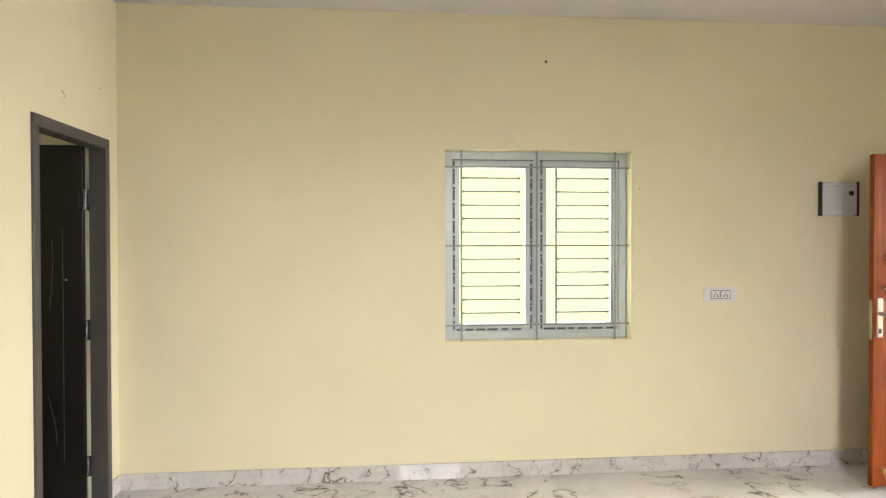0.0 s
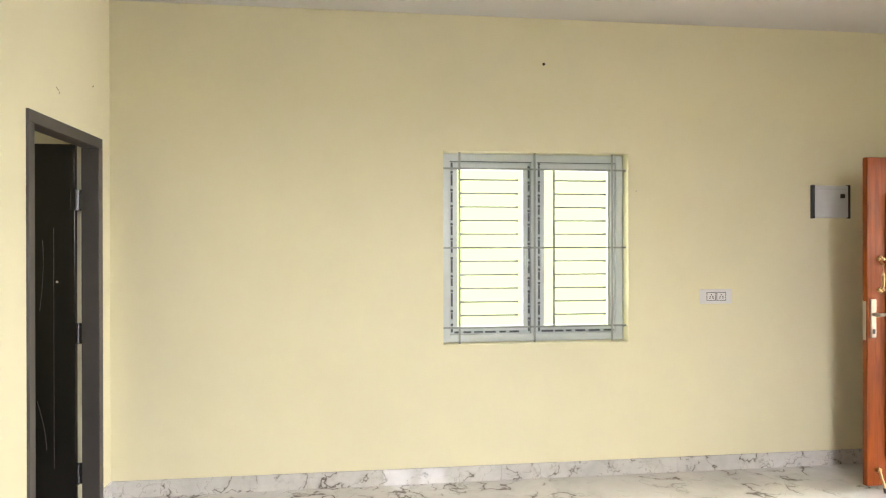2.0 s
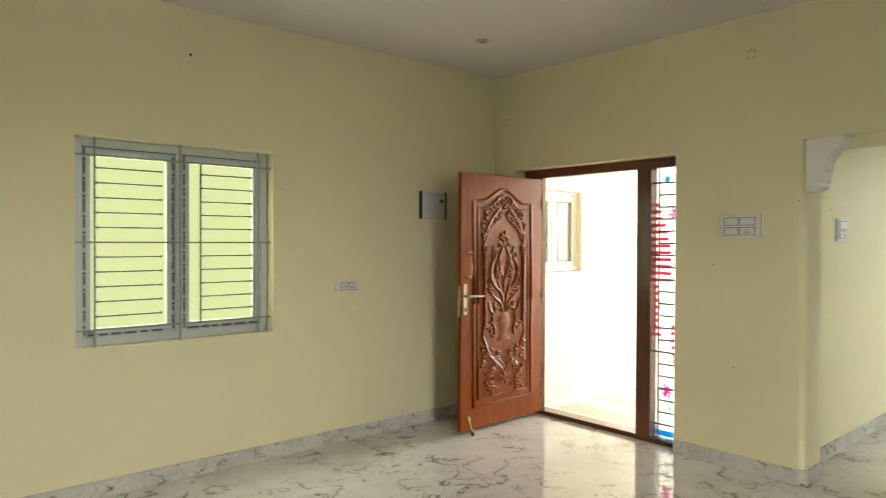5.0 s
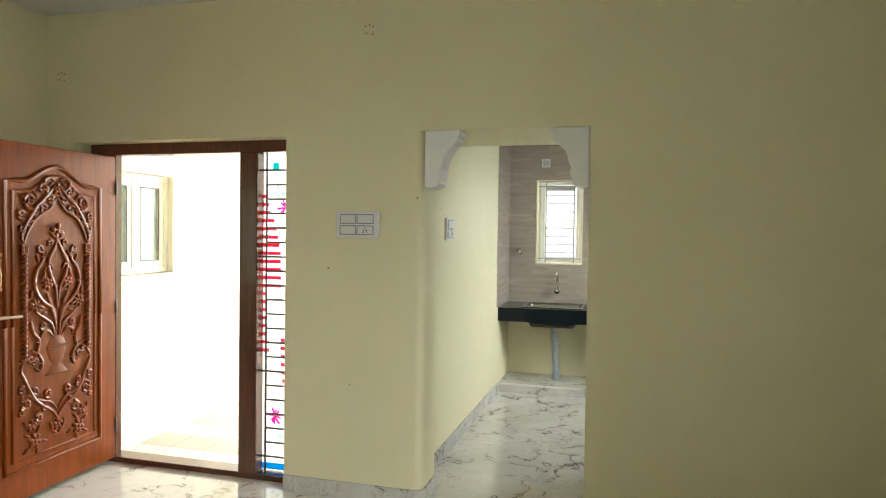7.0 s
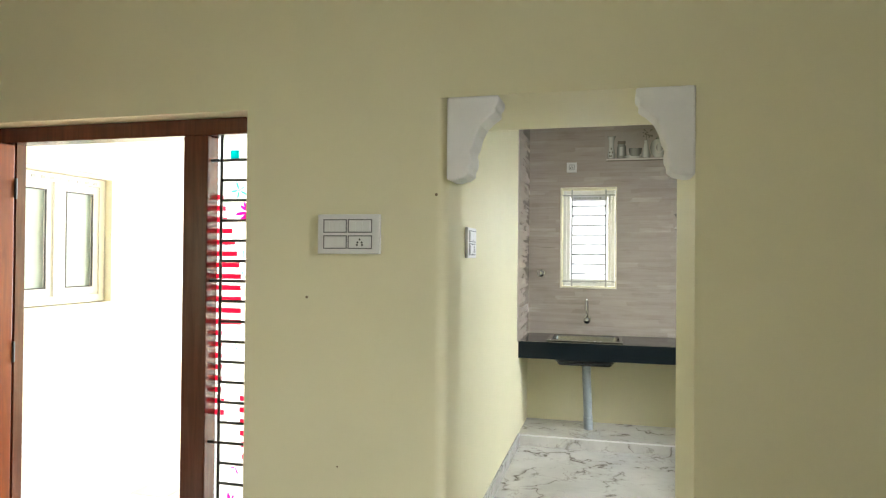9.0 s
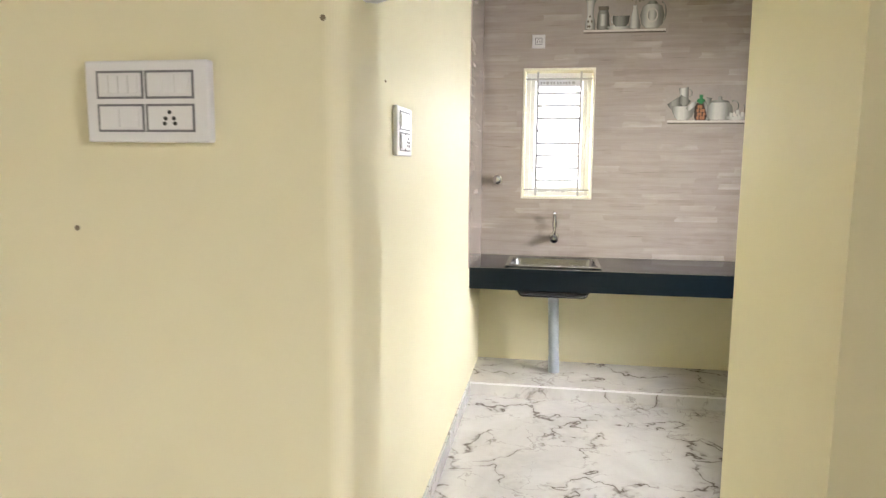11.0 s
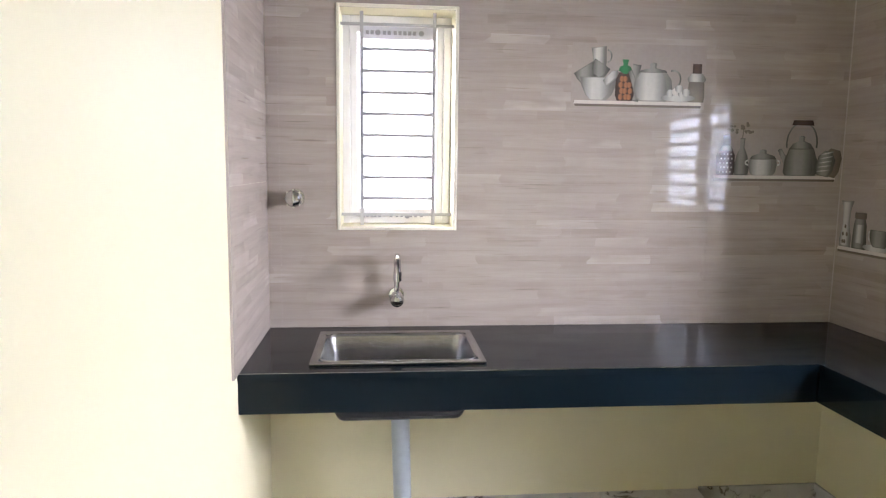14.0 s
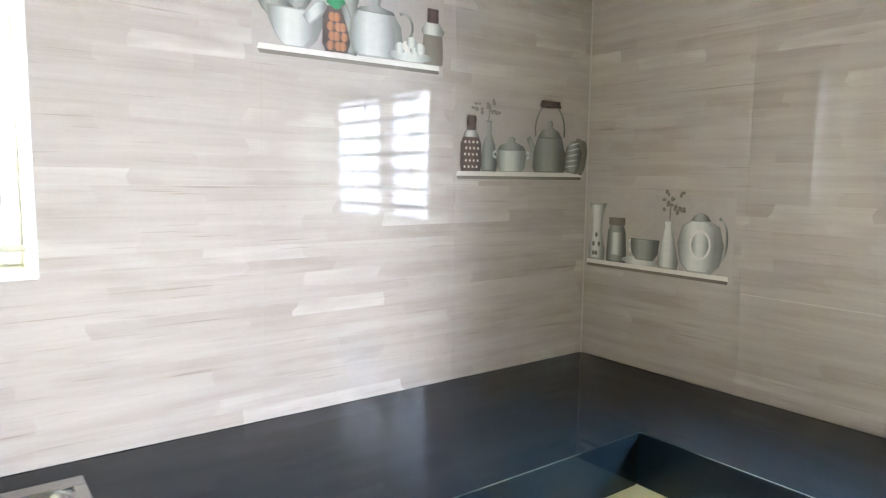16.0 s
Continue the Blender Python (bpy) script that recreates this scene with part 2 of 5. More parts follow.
PLASTER = mat_plain("white_plaster", (0.80, 0.79, 0.79), 0.6, 0, 0.03, 9)
GROUT = mat_plain("beige_grout", (0.45, 0.39, 0.34), 0.6)
STRIP = mat_strip_tile("wood_strip_wall_tile")
CLEAR = mat_glass("clear_glass", mixer=0.001)
BEZEL = mat_plain("dark_grey_recess", (0.17, 0.17, 0.18), 0.5)
TRAY = mat_plain("dark_coated_steel", (0.03, 0.03, 0.032), 0.18, 0.5)
# lit copy of the white window plastic, with the glare put into its colour
GLAREPVC = mat_plain("glare_white_pvc", (0.84, 0.83, 0.80), 0.35, 0, 0.03)
# paler copy of the bar grey: bloom from the bright window put into the colour
BLOOMBAR = mat_plain("bloom_grey_bar", (0.45, 0.45, 0.44), 0.4)
PLUG = mat_plain("brown_wall_filler", (0.22, 0.17, 0.10), 0.8)
FROST = mat_plain("frosted_glass", (0.46, 0.56, 0.56), 0.22, 0, 0.12, 3, 0)
GROUND = mat_plain("bare_earth", (0.33, 0.28, 0.22), 0.9, 0, 0.3, 4)


# ---- mesh helpers ----
def box(bm, x0, x1, y0, y1, z0, z1, bevel=0.0, seg=2):
    g = bmesh.ops.create_cube(bm, size=1.0)["verts"]
    for v in g:
        v.co = Vector(((x0 + x1) / 2 + v.co.x * (x1 - x0), (y0 + y1) / 2 + v.co.y * (y1 - y0), (z0 + z1) / 2 + v.co.z * (z1 - z0)))
    if bevel:
        es = list({e for v in g for e in v.link_edges})
        bmesh.ops.bevel(bm, geom=es, offset=bevel, segments=seg, profile=0.5, affect="EDGES")
    return bm


def boxes(*rows, bevel=0.0):
    bm = bmesh.new()
    for r in rows:
        box(bm, *r, bevel=bevel)
    return bm


def rod(bm, a, b, r, seg=10, r2=None):
    a, b = Vector(a), Vector(b)
    d = b - a
    m = Matrix.Translation((a + b) / 2) @ d.to_track_quat("Z", "Y").to_matrix().to_4x4()
    bmesh.ops.create_cone(bm, cap_ends=True, segments=seg, radius1=r, radius2=r if r2 is None else r2, depth=d.length, matrix=m)
    return bm


def tube(bm, pts, r, seg=8, taper=None):
    """A round tube that follows a smooth line of points."""
    pts = [Vector(p) for p in pts]
    rings = []
    for i, p in enumerate(pts):
        d = (pts[min(i + 1, len(pts) - 1)] - pts[max(i - 1, 0)]).normalized()
        q = d.to_track_quat("Z", "Y").to_matrix()
        k = r * (taper[i] if taper else 1)
        rings.append([bm.verts.new(p + q @ Vector((k * math.cos(2 * math.pi * j / seg), k * math.sin(2 * math.pi * j / seg), 0))) for j in range(seg)])
    for a, b in zip(rings, rings[1:]):
        for j in range(seg):
            bm.faces.new((a[j], a[(j + 1) % seg], b[(j + 1) % seg], b[j]))
    bm.faces.new(rings[0][::-1]), bm.faces.new(rings[-1])
    return bm


def lathe(bm, profile, m=Matrix(), seg=24):
    """Turns (radius, height) pairs round the local z axis."""
    rings = [[bm.verts.new(m @ Vector((r * math.cos(2 * math.pi * j / seg), r * math.sin(2 * math.pi * j / seg), z))) for j in range(seg)] for r, z in profile]
    for a, b in zip(rings, rings[1:]):
        for j in range(seg):
            bm.faces.new((a[j], a[(j + 1) % seg], b[(j + 1) % seg], b[j]))
    bm.faces.new(rings[0][::-1]), bm.faces.new(rings[-1])
    return bm


def prism(bm, outline, depth, m=Matrix()):
    """A flat outline in local xz, thickened along local -y."""
    a = [bm.verts.new(m @ Vector((x, 0, z))) for x, z in outline]
    b = [bm.verts.new(m @ Vector((x, -depth, z))) for x, z in outline]
    k = len(a)
    bm.faces.new(a[::-1]), bm.faces.new(b)
    for i in range(k):
        bm.faces.new((a[i], a[(i + 1) % k], b[(i + 1) % k], b[i]))
    return bm


def mesh_of(name, bm, material, smooth=False):
    bmesh.ops.recalc_face_normals(bm, faces=bm.faces)
    me = bpy.data.meshes.new(name)
    bm.to_mesh(me)
    bm.free()
    me.materials.append(material)
    if smooth:
        for p in me.polygons:
            p.use_smooth = True
        me.set_sharp_from_angle(angle=radians(40))
    return me


def part(name, bm, material, parent, label="", smooth=False):
    ob = new(name, mesh_of(name, bm, material, smooth))
    ob.parent = parent
    if label:
        tagged(ob, label)
    return ob


def solid(name, bm, material, label, category="", kind="structure", group="", smooth=False):
    return tagged(new(name, mesh_of(name, bm, material, smooth)), label, category, group, kind)


def thing(name, at, label, category, group="", turn=0.0, kind=""):
    ob = new(name)
    ob.empty_display_size = 0.1
    ob.matrix_world = pose(*at, 0, 0, turn)
    return tagged(ob, label, category, group, kind)


# ---- the rooms ----
XL, XD, XO, XP, XK = -1.69, 3.797, 4.07, 4.512, 7.283   # left wall, door wall, its outer face, pier, kitchen end wall
YB, YW, YL, YR = -3.2, 4.0, 1.446, -1.011              # rear wall, window wall, kitchen side walls
H = 3.0
WIN = (0.336, 1.576, 0.88, 2.128)
KWIN = (0.688, 1.148, 1.276, 2.142)
SWIN = (5.0, 6.30, 1.16, 2.03)
RWIN = (0.15, 1.42, 1.25, 2.78)
DOOR = (2.21, 3.75, 2.15)
ARCH = (0.42, 1.335, 2.16)
BDOOR = (2.98, 3.86, 2.14)


def pierced(axis, a0, a1, t0, t1, z0, z1, holes):
    """A wall along x or y with thickness t0..t1 and rectangular holes (from, to, bottom, top) in it."""
    rows, at = [], a0
    for h0, h1, b, t in sorted(holes):
        rows += [(at, h0, z0, z1), (h0, h1, t, z1)] + ([(h0, h1, z0, b)] if b > z0 else [])
        at = h1
    rows.append((at, a1, z0, z1))
    bm = bmesh.new()
    for u0, u1, b, t in rows:
        box(bm, *((u0, u1, t0, t1) if axis == "x" else (t0, t1, u0, u1)), b, t)
    return bm


solid("floor", boxes((XL, XO, YB, YW, -0.2, 0.0)), MARBLE, "polished white marble floor with dark broken veins", "floor")
solid("ceiling", boxes((XL - 0.2, XK + 0.2, YB - 0.2, YW + 0.2, H, H + 0.15)), CEIL, "plain white painted plaster ceiling", "ceiling")
solid("wall_window", pierced("x", XL - 0.2, XO, YW, YW + 0.2, 0, H, [WIN]), WALL, "cream yellow painted wall with a window", "wall")
solid("wall_left", pierced("y", YB - 0.2, YW, XL - 0.2, XL, 0, H, [(BDOOR[0], BDOOR[1], 0, BDOOR[2])]), WALL, "cream yellow painted wall beside the dark door", "wall")
solid("wall_rear", pierced("x", XL, XD, YB - 0.2, YB, 0, H, [RWIN]), WALL, "cream yellow painted rear wall with a window", "wall")
bm = boxes((XD, XO, YB - 0.2, ARCH[0], 0, H), (XD, XO, ARCH[0], ARCH[1], ARCH[2], H), (XD, XO, ARCH[1], DOOR[0], ARCH[2], H), (XD, XO, DOOR[0], DOOR[1], DOOR[2], H), (XD, XO, DOOR[1], YW, 0, H))
box(bm, XD, XO, ARCH[1], DOOR[0], 0, ARCH[2])
rounded = [e for e in bm.edges if all(abs(v.co.x - XD) < 1e-4 and abs(v.co.y - ARCH[1]) < 1e-4 for v in e.verts) and min(v.co.z for v in e.verts) < 0.01]
bmesh.ops.bevel(bm, geom=rounded, offset=0.045, segments=12, profile=0.5, affect="EDGES")
solid("wall_door", bm, WALL, "cream yellow painted wall with entrance and kitchen opening", "wall")
solid("wall_pier", boxes((XO, XP, YR - 0.25, ARCH[0], 0, H), (XO, XP, ARCH[0], YL, ARCH[2], H)), WALL, "cream yellow painted pier and lintel of the kitchen opening", "wall")
solid("wall_kitchen_side", boxes((XO, XK + 0.2, YL, YL + 0.2, 0, H)), WALL, "cream painted kitchen side wall", "wall")
solid("wall_kitchen_end", pierced("y", YR, YL, XK, XK + 0.2, 0, H, [KWIN]), WALL, "kitchen end wall, yellow below the counter", "wall")
solid("wall_kitchen_window", pierced("x", XP, XK + 0.2, YR - 0.25, YR, 0, H, [SWIN]), WALL, "kitchen wall with a barred window", "wall")
# dark room behind the inner door; its far opening is added for the fill lamp
solid("wall_inner_room", boxes((-4.2, -4.0, 1.0, 2.0, 0, H), (-4.2, -4.0, 3.2, 4.4, 0, H), (-4.2, -4.0, 2.0, 3.2, 0, 1.0), (-4.2, -4.0, 2.0, 3.2, 2.2, H), (-4.0, XL - 0.2, 0.8, 1.0, 0, H), (-4.0, XL - 0.2, 4.2, 4.4, 0, H)), WALL, "cream painted walls of the inner room", "wall")
solid("ceiling_inner_room", boxes((-4.0, XL - 0.2, 1.0, 4.2, H, H + 0.15)), CEIL, "white ceiling of the inner room", "ceiling")
solid("floor_inner_room", boxes((-4.0, XL - 0.2, 1.0, 4.2, -0.2, 0.0)), MARBLE, "marble floor of the inner room", "floor")
solid("floor_inner_threshold", boxes((XL - 0.2, XL, BDOOR[0], BDOOR[1], -0.2, -0.002)), MARBLE, "marble threshold under the inner door", "floor")

solid("floor_kitchen", boxes((XO, XK, YR, YL, -0.2, 0.0)), MARBLE, "polished white marble kitchen floor with dark veins", "floor")

# porch and outdoors
solid("ground", boxes((-200, 200, -200, 200, -0.6, -0.45)), GROUND, "bare earth ground", "ground")
porch_floor = solid("floor_porch", boxes((XO, 8.6, YL + 0.2, YW, -0.45, -0.162)), PLASTER, "pink tiled porch floor, one step below the room", "floor")
for k in range(15):
    for q in range(8):
        part("tile", boxes((XO + 0.302 * k + 0.001, XO + 0.302 * k + 0.299, YL + 0.202 + 0.293 * q, YL + 0.49 + 0.293 * q, -0.162, -0.15), bevel=0.001), PALEFLOOR if k % 2 else PINKFLOOR, porch_floor)
solid("wall_porch", pierced("x", XO, 8.6, YW, YW + 0.2, -0.45, H, [(XO + 0.21, XO + 1.02, 1.21, 2.03)]), PORCH, "pale cream porch wall with a window", "wall")
solid("ceiling_porch", boxes((XO, 8.6, YL + 0.2, YW + 0.2, H, H + 0.15)), PORCH, "cream porch ceiling", "ceiling")

# skirting: marble strips laid end to end with hairline joints
def skirting(name, label, runs, length=0.6):
    """runs: (axis, from, to, plane, sense): strips along x or y, standing 12 mm proud of the plane."""
    line = thing(name, (0, 0, 0), label, "skirting", kind="structure")
    for axis, u0, u1, at, sense in runs:
        p, q = sorted((at + sense * 0.001, at + sense * 0.0135))
        u = u0
        while u < u1 - 0.005:
            e = min(u + length, u1)
            part("skirting_tile", boxes((u + 0.0006, e - 0.0006, p, q, 0, 0.1) if axis == "x" else (p, q, u + 0.0006, e - 0.0006, 0, 0.1), bevel=0.002), SKIRT, line)
            u = e
    return line


skirting("baseboard_window_wall", "grey veined marble skirting", [("x", XL, XD, YW, -1)], 1.2)
door_line = skirting("baseboard_door_wall", "grey veined marble skirting", [("y", ARCH[1] + 0.046, DOOR[0], XD, -1), ("x", XD + 0.046, XO, ARCH[1], -1), ("y", DOOR[1], YW - 0.015, XD, -1), ("y", YB, ARCH[0], XD, -1)])
corner = [(XD + 0.045 - r * math.cos(a), ARCH[1] + 0.045 - r * math.sin(a)) for r, turn in ((0.0585, range(9)), (0.046, range(8, -1, -1))) for a in (math.pi / 16 * k for k in turn)]
b = bmesh.new()
low, high = [b.verts.new((x, y, 0)) for x, y in corner], [b.verts.new((x, y, 0.1)) for x, y in corner]
b.faces.new(low), b.faces.new(high[::-1])
for k in range(len(corner)):
    q = (k + 1) % len(corner)
    b.faces.new((low[k], low[q], high[q], high[k]))
part("skirting_tile", b, SKIRT, door_line, "curved piece round the corner")
skirting("baseboard_left_wall", "grey veined marble skirting", [("y", BDOOR[1] + 0.001, YW - 0.015, XL, 1), ("y", YB, BDOOR[0] - 0.001, XL, 1)])
skirting("baseboard_kitchen", "grey veined marble skirting in the kitchen", [("x", XO + 0.001, 6.70, YL, -1)])
skirting("baseboard_kitchen_rear", "grey veined marble skirting under the counter", [("y", YR + 0.015, -0.445, XK, -1), ("x", XP, XK - 0.001, YR, 1)])

# kitchen platform and counter
b = bmesh.new()
prism(b, [(6.715, YL), (XK - 0.001, YL), (XK - 0.001, -0.44), (6.85, -0.412), (6.715, -0.312)], 0.089)
bmesh.ops.transform(b, matrix=Matrix(((1, 0, 0, 0), (0, 0, 1, 0), (0, -1, 0, 0.001), (0, 0, 0, 1))), verts=b.verts)
plinth = thing("kitchen_platform", (0, 0, 0), "raised marble plinth under the counter", "plinth")
part("slab", b, MARBLE, plinth)
part("nosing", boxes((6.711, 6.7148, -0.312, YL, 0.078, 0.0895)), PLASTER, plinth, "thin pale joint along the front edge")

drain = thing("floor_drain", (6.915, -0.5, 0.0), "dark open drain hole in the floor beside the plinth", "drain")
b = bmesh.new()
lathe(b, [(0.036, 0.0002), (0.036, 0.0022), (0.029, 0.0022), (0.029, 0.0002)], seg=20)
part("rim", b, GREYPL, drain, smooth=True)
b = bmesh.new()
bmesh.ops.create_cone(b, cap_ends=True, segments=20, radius1=0.0288, radius2=0.0288, depth=0.001, matrix=Matrix.Translation((0, 0, 0.0007)))
part("opening", b, BLACKPL, drain)
solid("floor_joint", boxes((6.738, 6.742, YR + 0.014, -0.445, 0.0002, 0.0008)), GROUT, "thin grout joint in the kitchen floor", "joint")


def slab_cells(xs, ys, keep, z0, z1):
    """One connected slab over the kept cells of a grid."""
    bm, got = bmesh.new(), {}

    def at(i, j, z):
        if (i, j, z) not in got:
            got[i, j, z] = bm.verts.new((xs[i], ys[j], z))
        return got[i, j, z]

    cells = {(i, j) for i in range(len(xs) - 1) for j in range(len(ys) - 1) if keep((xs[i] + xs[i + 1]) / 2, (ys[j] + ys[j + 1]) / 2)}
    for i, j in cells:
        bm.faces.new((at(i, j, z1), at(i + 1, j, z1), at(i + 1, j + 1, z1), at(i, j + 1, z1)))
        bm.faces.new((at(i, j, z0), at(i, j + 1, z0), at(i + 1, j + 1, z0), at(i + 1, j, z0)))
        for di, dj, p, q in ((-1, 0, (i, j + 1), (i, j)), (1, 0, (i + 1, j), (i + 1, j + 1)), (0, -1, (i, j), (i + 1, j)), (0, 1, (i + 1, j + 1), (i, j + 1))):
            if (i + di, j + dj) not in cells:
                bm.faces.new((at(*p, z1), at(*p, z0), at(*q, z0), at(*q, z1)))
    return bm


bm = slab_cells([XP, 6.668, 6.752, 7.13, XK], [YR, -0.54, 0.643, 1.203, YL], lambda x, y: y < -0.54 or (x > 6.668 and not (6.752 < x < 7.13 and 0.643 < y < 1.203)), 0.829, 0.856)
counter = thing("granite_worktop", (0, 0, 0), "black polished granite worktop with a deep front edge", "worktop")
part("top", bm, GRANITE, counter)
part("fascia", boxes((6.672, 6.692, -0.54, YL, 0.716, 0.8285), bevel=0.0015), GRANITE, counter)
part("fascia", boxes((XP, 6.6925, -0.564, -0.544, 0.716, 0.8285), bevel=0.0015), GRANITE, counter)
part("support_slab", boxes((6.6935, 6.74, -0.565, YL, 0.74, 0.8285), (XP, XK, YR, -0.566, 0.74, 0.8285), (7.14, XK, -0.564, YL, 0.74, 0.8285)), GREYPL, counter, "rough grey concrete slab")
part("edge_polish", boxes((6.6662, 6.6668, -0.54, YL, 0.8535, 0.8558), (XP, 6.6662, -0.5412, -0.5394, 0.8535, 0.8558)), STEEL, counter, "pale worn edge")
solid("loft_slab", boxes((XP, 6.76, YR, -0.455, 2.16, 2.255), bevel=0.004), CEIL, "white painted concrete loft slab", "loft")
# unseen wall, added to keep rear window light off the door wall's right end
solid("wall_shade_blocker", boxes((2.5, 2.63, YB, -1.07, 0, H)), WALL, "unseen cream yellow wall added to shade the door wall", "wall")


def glow_backdrop(name, bm, colour, strength, label):
    return solid(name, bm, mat_glow(name, colour, strength), label, "backdrop")


# sunlight on the neighbour's lime wall is given as an even glow
glow_backdrop("backdrop_neighbour", boxes((-6, 3.9, 5.6, 5.65, -0.4, 4.5)), (0.90, 1.0, 0.52), 1.7, "glowing pale green backdrop for the sunlit neighbour wall")
glow_backdrop("backdrop_yard", boxes((11.0, 11.05, -6, 6, -0.4, 6.0)), (0.97, 0.98, 1.0), 3.6, "overexposed white daylight beyond the house")
glow_backdrop("backdrop_side", boxes((-8, 12, -9.05, -9.0, -0.4, 7.0)), (0.92, 0.96, 1.0), 10.0, "overexposed white daylight beside the house")


# ---- windows ----
def mat_frosted(name, colour, share):
    m, n, l, b = nodes_of(name)
    tr, tl, mx = n.new("ShaderNodeBsdfTransparent"), n.new("ShaderNodeBsdfTranslucent"), n.new("ShaderNodeMixShader")
    tr.inputs[0].default_value = tl.inputs[0].default_value = (*colour, 1)
    mx.inputs[0].default_value = share
    l.new(tr.outputs[0], mx.inputs[1]), l.new(tl.outputs[0], mx.inputs[2])
    l.new(mx.outputs[0], n["Material Output"].inputs[0])
    return m


OBSCURE = mat_frosted("obscured_glass", (0.90, 0.95, 1.0), 0.88)


def flat_bars(rows, parent, material, name="bar"):
    for r in rows:
        part(name, boxes(r, bevel=0.001), material, parent)


def ring(x0, x1, z0, z1, w, y0, y1, bevel=0.003):
    return boxes((x0, x0 + w, y0, y1, z0, z1), (x1 - w, x1, y0, y1, z0, z1), (x0 + w, x1 - w, y0, y1, z1 - w, z1), (x0 + w, x1 - w, y0, y1, z0, z0 + w), bevel=bevel)


def casement_window(name, label, w, z0, z1, depth, grille_y, bars, sides=2, film=True, fw=0.05, bar_mat=None, thick=1.0, glazing=None, pvc=None):
    """A two-leaf plastic window in local x, set back in its opening, with a welded bar grille before it."""
    win = thing(name, (0, 0, 0), label, "window", kind="structure")
    bar_mat, pvc = bar_mat or STEELBAR, pvc or UPVC
    part("window_frame", ring(0.004, w - 0.004, z0 + 0.004, z1 - 0.004, fw, depth, depth + 0.06), pvc, win, "blue-grey white plastic outer frame")
    if sides == 2:
        part("mullion", boxes((w / 2 - 0.022, w / 2 + 0.022, depth - 0.002, depth + 0.058, z0 + 0.055, z1 - 0.055), bevel=0.003), pvc, win)
    halves = [(fw + 0.005, w / 2 - 0.023), (w / 2 + 0.023, w - fw - 0.005)] if sides == 2 else [(fw + 0.005, w - fw - 0.005)]
    for a, b in halves:
        sash = part("sash", ring(a, b, z0 + fw + 0.006, z1 - fw - 0.006, fw, depth + 0.012, depth + 0.05), pvc, win)
        g = part("pane", boxes((a + fw - 0.002, b - fw + 0.002, depth + 0.028, depth + 0.034, z0 + 2 * fw + 0.004, z1 - 2 * fw - 0.004)), glazing or CLEAR, sash)
        g.visible_shadow = False
        if film:
            y0, y1 = depth + 0.0095, depth + 0.0118
            left = a < w / 2 - 0.1
            strips = [(a + 0.003, a + 0.022, z0 + 0.062, z1 - 0.062), (a + 0.022, b - 0.022, z0 + 0.059, z0 + 0.079), (a + 0.022, b - 0.004, z1 - 0.068, z1 - 0.06)]
            if left:
                strips.append((b - 0.02, b - 0.003, z0 + 0.062, z1 - 0.07))
            part("protective_film", boxes(*[(p, q, y0, y1, u, v) for p, q, u, v in strips]), FILM, sash, "blue-grey protective film left on the frame")
            ink = bmesh.new()
            rnd = random.Random(int(a * 1000))
            for x in [a + 0.0125] + ([b - 0.0115] if left else []):
                z = z0 + 0.07
                while z < z1 - 0.1:
                    k = rnd.uniform(0.03, 0.10)
                    box(ink, x - 0.006, x + 0.006, depth + 0.0075, depth + 0.0092, z, z + k)
                    bmesh.ops.create_cone(ink, cap_ends=True, segments=10, radius1=0.009, radius2=0.009, depth=0.003, matrix=pose(x, depth + 0.008, z + k + 0.013, 90))
                    z += k + rnd.uniform(0.03, 0.05)
            x = a + 0.03
            while x < b - 0.07:
                k = rnd.uniform(0.03, 0.08)
                box(ink, x, x + k, depth + 0.0075, depth + 0.0092, z0 + 0.063, z0 + 0.075)
                x += k + rnd.uniform(0.012, 0.028)
            part("film_print", ink, INK, sash)
            part("sash_gap", boxes((a - 0.002, b + 0.002, depth + 0.004, depth + 0.0075, z1 - fw - 0.009, z1 - fw - 0.003)), INK, sash, "dark gap above the sash")
    if sides == 2:
        for s in (-1, 1):
            bmh = boxes((w / 2 + s * 0.05 - 0.009, w / 2 + s * 0.05 + 0.009, depth - 0.006, depth + 0.011, (z0 + z1) / 2 - 0.13, (z0 + z1) / 2 - 0.01), bevel=0.004)
            rod(bmh, (w / 2 + s * 0.05, depth - 0.012, (z0 + z1) / 2 - 0.03), (w / 2 + s * 0.05, depth + 0.0, (z0 + z1) / 2 - 0.03), 0.006)
            part("window_handle", bmh, pvc, win)
    verts, longs, shorts, spans = bars
    y = grille_y
    flat_bars([(v - 0.007, v + 0.007, y, y + 0.006, z0 + 0.003, z1 - 0.003) for v in verts], win, bar_mat, "grille_upright")
    flat_bars([(0.0, w, y + 0.006, y + 0.014, z - 0.006, z + 0.006) for z in longs], win, bar_mat, "grille_rail")
    for z in shorts:
        for a, b in spans:
            bmr = bmesh.new()
            rod(bmr, (a, y + 0.011, z), (b, y + 0.011, z), 0.0055 * thick, 8)
            for e, s in ((a, 1), (b, -1)):
                rod(bmr, (e, y + 0.011, z), (e + s * 0.03, y + 0.011, z), 0.009, 8, 0.0055) if s > 0 else rod(bmr, (e - 0.03, y + 0.011, z), (e, y + 0.011, z), 0.0055, 8, 0.009)
            part("grille_bar", bmr, bar_mat, win, smooth=True)
    return win


w1 = casement_window("window_1", "white plastic casement window with grey bars", WIN[1] - WIN[0], WIN[2], WIN[3], 0.085, 0.03,
                     ([0.11, 0.61, 1.14], [0.985, 1.505, 2.02], [1.064 + 0.0883 * k for k in range(11) if k != 5], [(0.116, 0.50), (0.738, 1.10)]))
